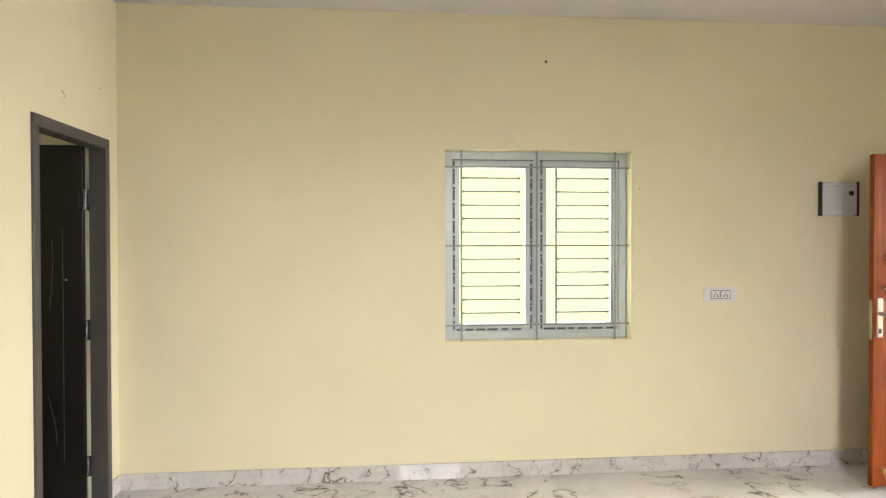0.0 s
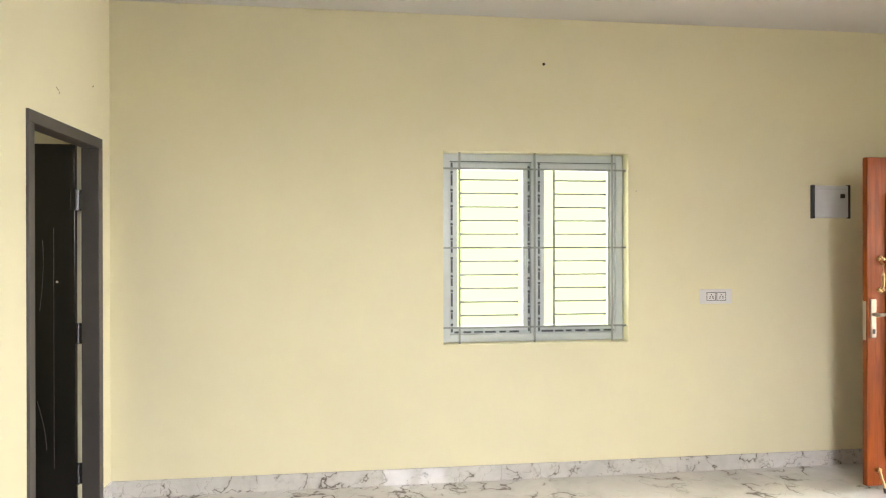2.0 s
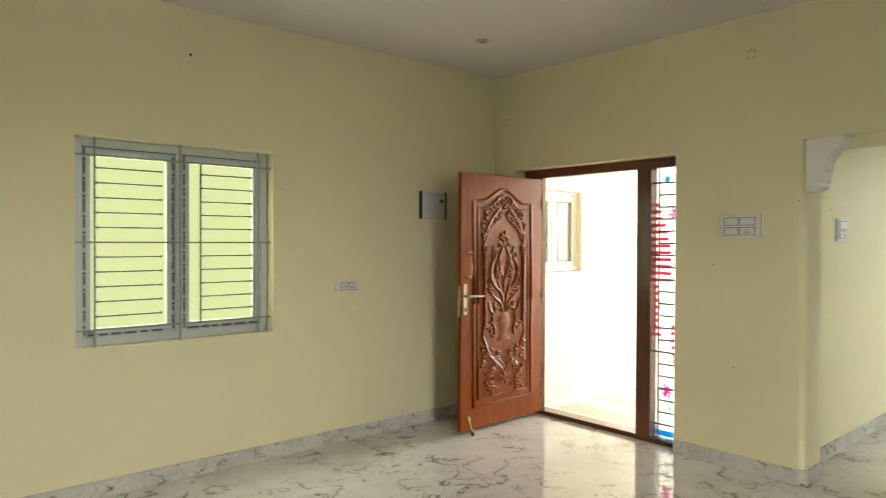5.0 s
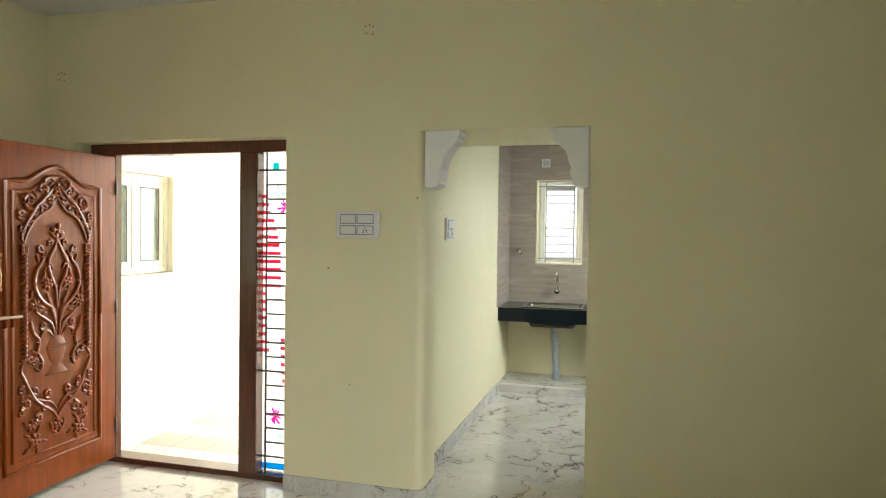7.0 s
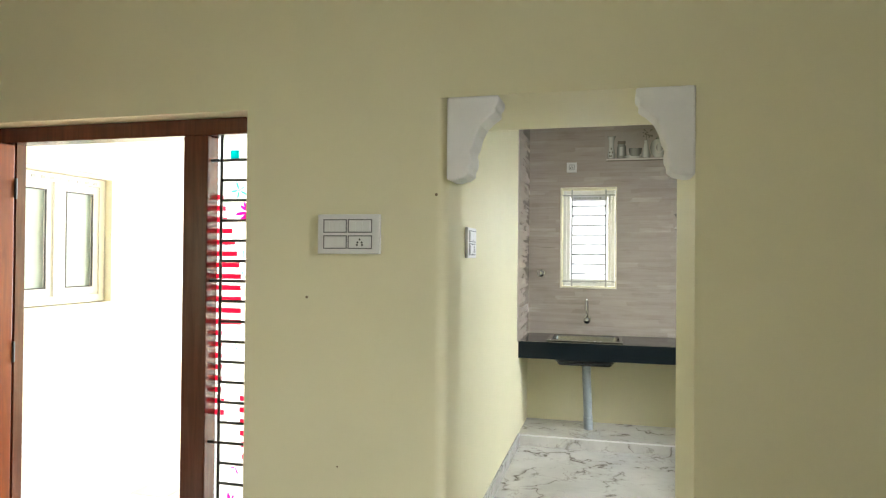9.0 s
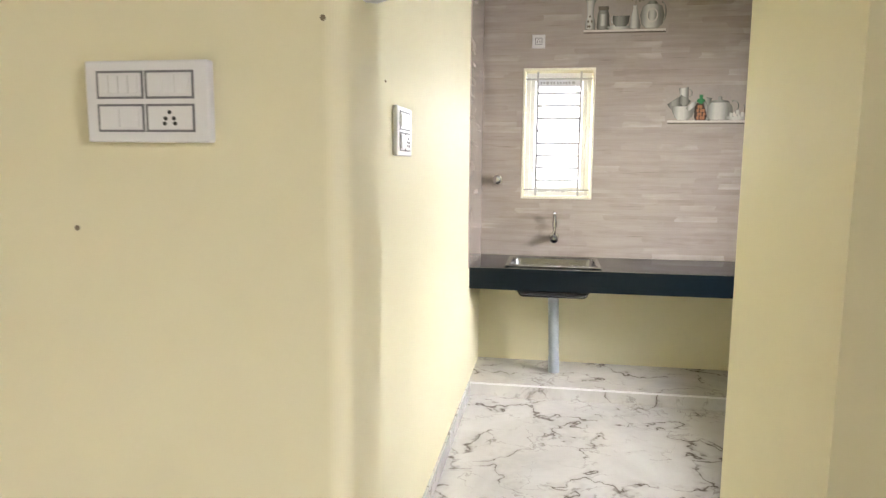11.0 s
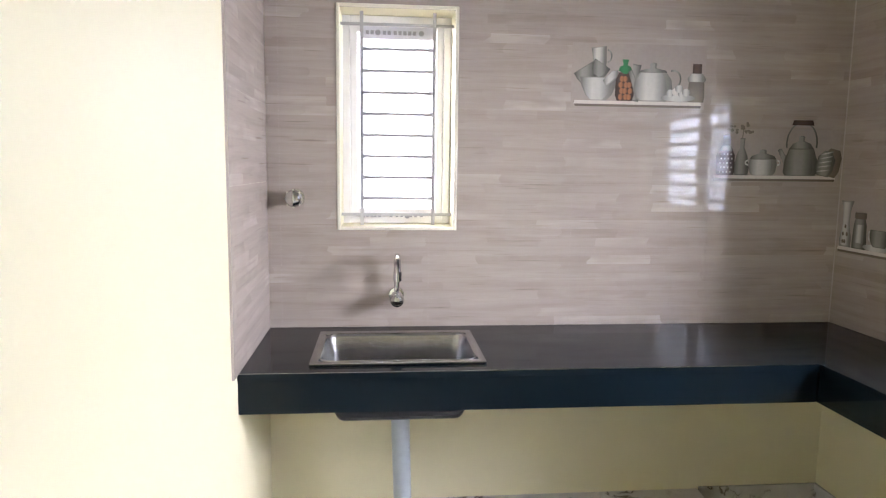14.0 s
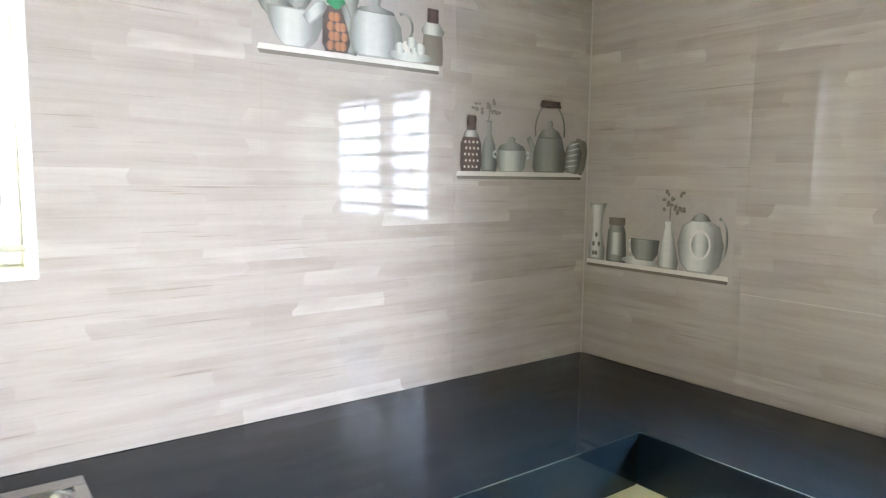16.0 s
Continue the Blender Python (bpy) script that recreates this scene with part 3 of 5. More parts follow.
w1.matrix_world = pose(WIN[0], YW, 0)
part("grille_upright", boxes((0.733, 0.747, 0.03, 0.036, 0.99, 2.02)), STEELBAR, w1)

w2 = casement_window("window_2", "narrow white kitchen window with a steel grille", KWIN[1] - KWIN[0], KWIN[2], KWIN[3], 0.12, 0.045,
                     ([0.085, 0.38], [1.322, 2.09], [1.39 + 0.0862 * k for k in range(8)], [(0.09, 0.375)]), sides=1, film=False, fw=0.03, pvc=GLAREPVC, bar_mat=BLOOMBAR)
w2.matrix_world = pose(XK, KWIN[1], 0, 0, 0, -90)
bm = bmesh.new()
for k, x in enumerate((0.10, 0.118, 0.132, 0.15, 0.20, 0.225, 0.245, 0.265, 0.285, 0.305, 0.33)):
    box(bm, x, x + 0.012, 0.115, 0.1185, 1.306, 1.316)
for x in (0.10, 0.12, 0.17, 0.19, 0.215, 0.235, 0.255, 0.275, 0.295):
    box(bm, x, x + 0.013, 0.115, 0.1185, 2.062, 2.078)
for x, z in ((0.085, 1.311), (0.275, 1.311), (0.15, 2.07), (0.33, 2.07)):
    bmesh.ops.create_cone(bm, cap_ends=True, segments=14, radius1=0.011, radius2=0.011, depth=0.003, matrix=pose(x, 0.1165, z, 90))
part("film_print", bm, GREYPL, w2)
part("protective_film", boxes((0.08, 0.385, 0.1187, 0.1199, 2.045, 2.095)), PALEFILM, w2, "pale lilac protective film")
bm = ring(-0.014, KWIN[1] - KWIN[0] + 0.014, KWIN[2] - 0.014, KWIN[3] + 0.014, 0.014, -0.012, -0.001)
part("window_trim", bm, PORCH, w2, "thin cream plaster border")

w3 = casement_window("window_3", "white plastic kitchen side window with dark bars", SWIN[1] - SWIN[0], SWIN[2], SWIN[3], 0.15, 0.03,
                     ([0.2, 0.65, 1.1], [1.24, 1.6, 1.95], [1.24 + 0.09 * k for k in range(1, 8)], [(0.1, 0.64), (0.66, 1.2)]), film=False, bar_mat=IRON, thick=2.2, glazing=OBSCURE)
w3.matrix_world = pose(SWIN[1], YR, 0, 0, 0, 180)
w4 = casement_window("window_4", "wide white plastic window with grey bars", RWIN[1] - RWIN[0], RWIN[2], RWIN[3], 0.11, 0.05,
                     ([0.2, 0.635, 1.07], [1.35, 2.0, 2.68], [1.35 + 0.09 * k for k in range(1, 15)], [(0.1, 0.625), (0.645, 1.17)]), film=False)
w4.matrix_world = pose(RWIN[1], YB, 0, 0, 0, 180)

# porch window with frosted panes
w5 = thing("window_5", (XO, YW, 0), "white plastic porch window with frosted glass", "window", kind="structure")
a0, a1 = 0.215, 1.015
part("window_frame", ring(a0, a1, 1.215, 2.025, 0.05, 0.05, 0.11), GLAREPVC, w5)
part("mullion", boxes(((a0 + a1) / 2 - 0.025, (a0 + a1) / 2 + 0.025, 0.048, 0.108, 1.265, 1.975)), GLAREPVC, w5)
for p, q in ((a0 + 0.05, (a0 + a1) / 2 - 0.026), ((a0 + a1) / 2 + 0.026, a1 - 0.05)):
    sash = part("sash", ring(p, q, 1.266, 1.974, 0.05, 0.06, 0.1), GLAREPVC, w5)
    part("gasket", ring(p + 0.048, q - 0.048, 1.314, 1.926, 0.008, 0.058, 0.066, 0), BLACKPL, sash)
    part("pane", boxes((p + 0.05, q - 0.05, 0.08, 0.086, 1.316, 1.924)), FROST, sash)
part("film_print", boxes(*[(a0 + 0.06 + 0.07 * k, a0 + 0.09 + 0.07 * k, 0.046, 0.0495, 1.985, 2.005) for k in range(10)]), GREYPL, w5)
solid("wall_porch_room", boxes((XO, 8.6, YW + 0.9, YW + 1.0, -0.4, H)), PORCH, "dim room wall behind the porch window", "wall")
bm = boxes((0.07, 1.35, -0.05, 0.0, 2.05, 2.075))
part("drip_ledge", bm, PORCH, w5)


# ---- switches, sockets and boards ----
def modular_plate(name, label, category, w, h, cells, proud=0.014):
    """A white plate in local xz facing local -y; cells: (x0, x1, z0, z1, kind)."""
    ob = thing(name, (0, 0, 0), label, category)
    part("plate", boxes((0, w, -proud, -0.001, 0, h), bevel=0.004), WHITEPL, ob)
    for x0, x1, z0, z1, what in cells:
        part("bezel", ring(x0, x1, z0, z1, 0.0045, -proud - 0.0015, -proud, 0), BEZEL, ob, "grey recessed border")
        mod = part("module", boxes((x0 + 0.005, x1 - 0.005, -proud - 0.003, -proud, z0 + 0.005, z1 - 0.005), bevel=0.001), WHITEPL, ob)
        cx, cz = (x0 + x1) / 2, (z0 + z1) / 2
        if what == "socket":
            b = bmesh.new()
            k = min(x1 - x0, z1 - z0)
            for dx, dz in ((0, 0.2), (-0.16, -0.02), (0.16, -0.02), (-0.2, -0.2), (0.2, -0.2)):
                bmesh.ops.create_cone(b, cap_ends=True, segments=10, radius1=0.075 * k, radius2=0.075 * k, depth=0.002, matrix=pose(cx + dx * k, -proud - 0.0035, cz + dz * k, 90))
            part("pin_hole", b, BLACKPL, mod)
        elif what:
            k = int(what)
            for i in range(k):
                sx = x0 + 0.008 + (x1 - x0 - 0.016) * i / k
                part("rocker", boxes((sx + 0.001, sx + (x1 - x0 - 0.016) / k - 0.001, -proud - 0.0065, -proud - 0.003, z0 + 0.009, z1 - 0.009), bevel=0.0012), WHITEPL, mod)
    return ob


sw = modular_plate("switchboard", "white modular switchboard with eight switches and a socket", "switchboard", 0.266, 0.160,
                   [(0.026, 0.128, 0.085, 0.140, "4"), (0.132, 0.236, 0.085, 0.140, "3"), (0.026, 0.128, 0.020, 0.075, "2"), (0.132, 0.236, 0.020, 0.075, "socket")], 0.026)
sw.matrix_world = pose(XD, 1.869, 1.544, 0, 0, -90)
sk = modular_plate("wall_socket", "white double socket plate on the window wall", "socket", 0.228, 0.098,
                   [(0.045, 0.112, 0.02, 0.078, "socket"), (0.116, 0.184, 0.02, 0.078, "socket")])
sk.matrix_world = pose(2.075, YW, 1.125)
s2 = modular_plate("kitchen_switchboard", "white modular kitchen switchboard with grey border", "switchboard", 0.215, 0.16,
                   [(0.03, 0.185, 0.084, 0.145, "4"), (0.03, 0.105, 0.015, 0.077, "2"), (0.11, 0.185, 0.015, 0.077, "socket")], 0.018)
s2.matrix_world = pose(4.63, YL, 1.529)
s3 = modular_plate("kitchen_socket", "small white square socket above the kitchen window", "socket", 0.088, 0.088, [(0.02, 0.068, 0.02, 0.068, "socket")])
s3.matrix_world = pose(XK - 0.009, 1.108, 2.288, 0, 0, -90)

db = thing("distribution_board", (2.885, YW, 1.706), "grey metal distribution board with black side grips", "fuse box")
part("body", boxes((0.01, 0.272, -0.022, -0.001, 0.0, 0.224), bevel=0.005), DBGREY, db)
part("cover", boxes((0.016, 0.266, -0.03, -0.022, 0.004, 0.22), bevel=0.004), DBGREY, db)
for x in (0.0, 0.266):
    part("grip", boxes((x, x + 0.016, -0.034, -0.002, -0.004, 0.228), bevel=0.005), BLACKPL, db, "black plastic side grip")
part("latch", boxes((0.205, 0.24, -0.034, -0.03, 0.135, 0.165), bevel=0.002), BLACKPL, db)
part("trim_line", boxes((0.02, 0.262, -0.0315, -0.0302, 0.197, 0.2)), GREYPL, db)

pl = thing("ceiling_cover", (2.865, 3.24, H), "small round grey ceiling box cover", "cover")
bm = bmesh.new()
lathe(bm, [(0.046, 0), (0.046, -0.006), (0.038, -0.012), (0.012, -0.014)])
part("plate", bm, GREYPL, pl, smooth=True)
bm = bmesh.new()
rod(bm, (0, 0, -0.013), (0, 0, -0.018), 0.008)
part("screw", bm, IRON, pl)


def wall_plug(at, axis, r=0.009, spread=()):
    """A plugged hole or a cluster of small drill holes."""
    ob = thing("wall_plug", at, "dark plugged drill hole in the painted wall", "wall plug", "drill holes")
    for u, v in spread or [(0, 0)]:
        b = bmesh.new()
        m = pose(*((u, -0.001, v, 90) if axis == "y" else (-0.001, u, v, 0, 90)))
        bmesh.ops.create_cone(b, cap_ends=True, segments=10, radius1=r, radius2=r * 0.7, depth=0.004, matrix=m)
        part("hole", b, BLACKPL if r > 0.01 else PLUG, ob)
    return ob


wall_plug((1.0, YW, 2.704), "y", 0.011)
wall_plug((XD, 1.376, 1.78), "x", 0.006)
four = [(-0.022, 0.02), (0.024, 0.022), (-0.02, -0.024), (0.02, -0.018), (0.0, 0.03)]
wall_plug((XD, 1.68, 2.749), "x", 0.005, four)
wall_plug((XD, 3.875, 2.587), "x", 0.005, four)
wall_plug((XD, 1.925, 1.365), "x", 0.006)
wall_plug((XD, 1.782, 0.68), "x", 0.004)
wall_plug((4.543, YL, 1.751), "y", 0.005)
wall_plug((1.632, YW, 1.881), "y", 0.004)

# ---- plaster corbels in the kitchen opening ----
def corbel(name, at, side):
    out = [(0, 0), (0.205, 0), (0.205, -0.03), (0.19, -0.045), (0.195, -0.065), (0.165, -0.085), (0.135, -0.115), (0.118, -0.15), (0.108, -0.19), (0.095, -0.215), (0.1, -0.232), (0.1, -0.262), (0.088, -0.282), (0.092, -0.298), (0.07, -0.315), (0.03, -0.325), (0.0, -0.322)]
    ob = solid(name, prism(bmesh.new(), [(x * side, z) for x, z in out], 0.15), PLASTER, "white moulded plaster corbel under the lintel", "corbel", kind="", group="corbels")
    bv = ob.modifiers.new("soft", "BEVEL")
    bv.width, bv.segments, bv.limit_method = 0.008, 2, "ANGLE"
    ob.matrix_world = at
    return ob


corbel("plaster_corbel", pose(XD + 0.135, ARCH[1] - 0.001, ARCH[2] - 0.002, 0, 0, -90), 1)
corbel("plaster_corbel", pose(XD + 0.135, ARCH[0] + 0.001, ARCH[2] - 0.002, 0, 0, -90), -1)

# ---- inner dark door ----
d1 = thing("door_1", (XL, 0, 0), "dark brown laminate inner door standing ajar", "door", kind="structure")
part("door_frame", boxes((-0.085, 0.012, BDOOR[0], BDOOR[0] + 0.06, 0, BDOOR[2] - 0.06), (-0.085, 0.012, BDOOR[1] - 0.06, BDOOR[1], 0, BDOOR[2] - 0.06), (-0.085, 0.012, BDOOR[0], BDOOR[1], BDOOR[2] - 0.06, BDOOR[2]), bevel=0.004), DARKFRAME, d1)
leaf = part("leaf", boxes((0.012, 0.80, -0.036, 0.0, 0.012, 2.10), bevel=0.003), BLACKDOOR, d1, "near-black laminate leaf, open at a right angle")
leaf.matrix_parent_inverse = Matrix()
leaf.matrix_basis = pose(-0.108, BDOOR[1] - 0.058, 0, 0, 0, 180)
for z in (0.22, 1.02, 1.78):
    b = boxes((-0.025, 0.035, -0.004, 0.004, z - 0.06, z + 0.06), bevel=0.002)
    rod(b, (-0.004, 0.006, z - 0.06), (-0.004, 0.006, z + 0.06), 0.009)
    part("hinge", b, BLACKDOOR, leaf)
# glints along the leaf's grooves, drawn as thin lines of lighter grey
b = bmesh.new()
rod(b, (0.125, 0.0006, 0.25), (0.125, 0.0006, 1.62), 0.0012, 6)
part("groove_glint", b, DARKFRAME, leaf, "thin grey line for the glint along a groove")
b = bmesh.new()
tube(b, [(0.215 - 0.05 * math.sin(k / 8 * 1.5), 0.0006, 0.36 + 0.035 * (8 - k)) for k in range(9)], 0.0018, 6)
part("groove_glint", b, DARKFRAME, leaf)
b = bmesh.new()
tube(b, [(0.20 - 0.02 * math.sin(k / 8 * 2.2), 0.0006, 1.15 + 0.05 * k) for k in range(9)], 0.0014, 6)
part("groove_glint", b, DARKFRAME, leaf)
b = bmesh.new()
rod(b, (0.105, 0.0, 1.315), (0.105, 0.008, 1.315), 0.006)
part("lock_screw", b, SATIN, leaf)

# ---- entrance door ----
FX = XD + 0.115
d2 = thing("door_2", (0, 0, 0), "dark wooden entrance frame with open door and sidelight", "door frame", kind="structure")
part("head", boxes((FX, FX + 0.1, DOOR[0], DOOR[1], 2.075, DOOR[2]), bevel=0.004), FRAMEWOOD, d2)
part("stile", boxes((FX, FX + 0.1, 3.6, DOOR[1], 0.0, 2.075), bevel=0.004), FRAMEWOOD, d2)
part("mullion", boxes((FX - 0.002, FX + 0.1, 2.475, 2.6, 0.0, 2.075), bevel=0.006), FRAMEWOOD, d2)
part("stile", boxes((FX, FX + 0.1, DOOR[0], DOOR[0] + 0.03, 0.0, 2.075), bevel=0.004), FRAMEWOOD, d2)
part("sill", boxes((FX - 0.01, FX + 0.12, DOOR[0], DOOR[1], -0.15, 0.035), bevel=0.004), FRAMEWOOD, d2)
part("rebate", boxes((FX + 0.045, FX + 0.098, 3.585, 3.6, 0.035, 2.075), (FX + 0.045, FX + 0.098, 2.6, 2.615, 0.035, 2.075)), FRAMEWOOD, d2)

sl = thing("sidelight", (FX + 0.03, 2.475, 0), "leaded coloured glass sidelight behind a dark iron grille", "window", kind="structure")
G0, G1, B0, B1 = -0.235, 0.0, 0.036, 2.074


def tinted(name, colour):
    m, n, l, b = nodes_of(name)
    tr, tl, mx = n.new("ShaderNodeBsdfTransparent"), n.new("ShaderNodeBsdfTranslucent"), n.new("ShaderNodeMixShader")
    tr.inputs[0].default_value = (*colour, 1)
    tl.inputs[0].default_value = (*colour, 1)
    mx.inputs[0].default_value = 0.35
    l.new(tr.outputs[0], mx.inputs[1]), l.new(tl.outputs[0], mx.inputs[2])
    l.new(mx.outputs[0], n["Material Output"].inputs[0])
    return m


MILK, RED, TEAL = tinted("milky_glass", (0.93, 0.95, 0.95)), tinted("red_glass", (0.72, 0.055, 0.14)), tinted("teal_glass", (0.02, 0.45, 0.45))
MAGENTA, GREENG, BLUEG = tinted("magenta_glass", (0.75, 0.03, 0.42)), tinted("green_glass", (0.12, 0.62, 0.42)), tinted("blue_glass", (0.02, 0.35, 0.62))
part("pane", boxes((0.05, 0.054, G0, G1, B0, B1)), MILK, sl, "milky white glass")


def piece(name, rows, material):
    for y0, y1, z0, z1 in rows:
        part(name, boxes((0.044, 0.0495, y0, y1, z0, z1)), material, sl)


STEP = [-0.033, -0.044, -0.052, -0.08, -0.095, -0.106, -0.117, -0.126, -0.126, -0.129, -0.129, -0.129] + [-0.034] * 6 + [-0.048] * 2
piece("red_piece", [(e, -0.002, 1.789 - 0.052 * k, 1.812 - 0.052 * k) for k, e in enumerate(STEP)], RED)
STEP = [-0.129, -0.129, -0.131, -0.133, -0.138, -0.144, -0.156, -0.17, -0.198, -0.206]
piece("red_piece", [(-0.233, e, 0.871 - 0.0525 * k, 0.894 - 0.0525 * k) for k, e in enumerate(STEP)], RED)
piece("red_piece", [(-0.233, -0.2, 1.245, 1.268), (-0.233, -0.2, 1.298, 1.32)], RED)
piece("teal_piece", [(-0.11, -0.069, 1.975, 2.015), (-0.188, -0.162, 1.978, 2.015)], TEAL)
piece("blue_piece", [(G0 + 0.002, G1 - 0.002, 0.045, 0.085)], BLUEG)


def petals(name, cy, cz, r, count, material, seed):
    rnd = random.Random(seed)
    for k in range(count):
        a = 2 * math.pi * k / count + rnd.uniform(-0.2, 0.2)
        rr = r * rnd.uniform(0.75, 1.1)
        pts = [(0, 0), (0.35 * rr, 0.10 * rr), (0.75 * rr, 0.12 * rr), (rr, 0), (0.75 * rr, -0.12 * rr), (0.35 * rr, -0.10 * rr)]
        b = bmesh.new()
        f = [b.verts.new((0.046, cy + x * math.cos(a) - y * math.sin(a), cz + x * math.sin(a) + y * math.cos(a))) for x, y in pts]
        face = b.faces.new(f)
        e = bmesh.ops.extrude_face_region(b, geom=[face])
        for v in e["geom"]:
            if isinstance(v, bmesh.types.BMVert):
                v.co.x += 0.003
        part(name, b, material, sl)


petals("petal", -0.16, 1.73, 0.066, 11, MAGENTA, 1)
petals("petal", -0.09, 0.39, 0.062, 11, MAGENTA, 2)
petals("petal", -0.11, 0.565, 0.028, 3, MAGENTA, 5)
petals("petal", -0.224, 1.85, 0.03, 5, MAGENTA, 6)
petals("glass_leaf", -0.113, 1.83, 0.048, 5, GREENG, 3)
petals("glass_leaf", -0.125, 0.265, 0.034, 6, GREENG, 4)
petals("glass_leaf", -0.137, 1.54, 0.024, 4, GREENG, 7)
petals("glass_leaf", -0.137, 1.44, 0.024, 4, GREENG, 8)
petals("glass_leaf", -0.10, 1.12, 0.026, 3, GREENG, 9)
for y in (-0.052, -0.192):
    b = bmesh.new()
    rod(b, (0, y, B0), (0, y, B1), 0.0075, 8)
    part("grille_upright", b, IRON, sl)
for k in range(21):
    z = 0.143 + 0.091 * k
    b = bmesh.new()
    long = k in (0, 6, 14, 20)
    rod(b, (0, G0 if long else -0.192, z), (0, G1 if long else -0.052, z), 0.0068, 8)
    part("grille_bar", b, IRON, sl)

# carved teak leaf, local x from hinge to free edge, carved face toward local +y
lf = thing("entrance_door_leaf", (XD + 0.11, 3.545, 0), "carved varnished teak door leaf standing open", "door", turn=182.5)
LW, Z0, Z1 = 1.005, 0.03, 2.06
part("slab", boxes((0, LW, -0.038, 0.0, Z0, Z1), bevel=0.004), TEAK, lf)
CX, HW = 0.506, 0.358


def arch_line(hw, z0, z1, rise, seg=14):
    """Closed outline of the door panel: square below, ogee arch on top."""
    top = []
    for k in range(seg + 1):
        u = -1 + 2 * k / seg
        top.append((u * hw * 0.66, z1 + rise * (0.5 + 0.5 * math.cos(math.pi * u)) ** 0.8))
    return [(-hw, z0), (-hw, (z0 + z1) / 2), (-hw, z1 - 0.004), (-hw * 0.8, z1)] + top + [(hw * 0.8, z1), (hw, z1 - 0.004), (hw, (z0 + z1) / 2), (hw, z0), (0, z0), (-hw, z0)]


def relief(pts, r, name, taper=None, y=0.0, seg=8):
    b = bmesh.new()
    tube(b, [(CX + u, y, z) for u, z in pts], r, seg, taper)
    return part(name, b, TEAK, lf, smooth=True)


def smooth_line(pts, n=8):
    """A soft curve through the given points."""
    pts = [Vector((*p, 0)) for p in pts]
    out = []
    for i in range(len(pts) - 1):
        p0, p1, p2, p3 = pts[max(i - 1, 0)], pts[i], pts[i + 1], pts[min(i + 2, len(pts) - 1)]
        for k in range(n):
            t = k / n
            q = 0.5 * ((2 * p1) + (p2 - p0) * t + (2 * p0 - 5 * p1 + 4 * p2 - p3) * t * t + (3 * p1 - p0 - 3 * p2 + p3) * t ** 3)
            out.append((q.x, q.y))
    return out + [(pts[-1].x, pts[-1].y)]


def curl(c, r, turns, start, sense=1, n=18):
    return [(c[0] + r * (1 - 0.8 * k / n) * math.cos(start + sense * 2 * math.pi * turns * k / n), c[1] + r * (1 - 0.8 * k / n) * math.sin(start + sense * 2 * math.pi * turns * k / n)) for k in range(n + 1)]


relief(arch_line(HW, 0.205, 1.845, 0.10), 0.015, "panel_moulding")
relief(arch_line(HW - 0.05, 0.26, 1.79, 0.10), 0.011, "panel_moulding")
b = bmesh.new()
ol = arch_line(HW - 0.055, 0.265, 1.785, 0.10)[:-2]
prism(b, [(CX + u, z) for u, z in ol], -0.004)
part("panel", b, TEAK, lf)

def sweep_of(n, lo=0.55, hi=0.55):
    return [lo + hi * math.sin(math.pi * k / (n - 1)) for k in range(n)]


def scroll(s, pts, r, name="scroll", y=0.008):
    line = smooth_line([(s * u, z) for u, z in pts])
    relief(line, r * 1.3, name, sweep_of(len(line)), y)


def volute(s, c, r, turns, start, sense, w=0.0112):
    line = curl((s * c[0], c[1]), r, turns, start if s > 0 else math.pi - start, sense * s)
    relief(line, w, "scroll", [1.15 - 0.55 * k / (len(line) - 1) for k in range(len(line))], 0.008)


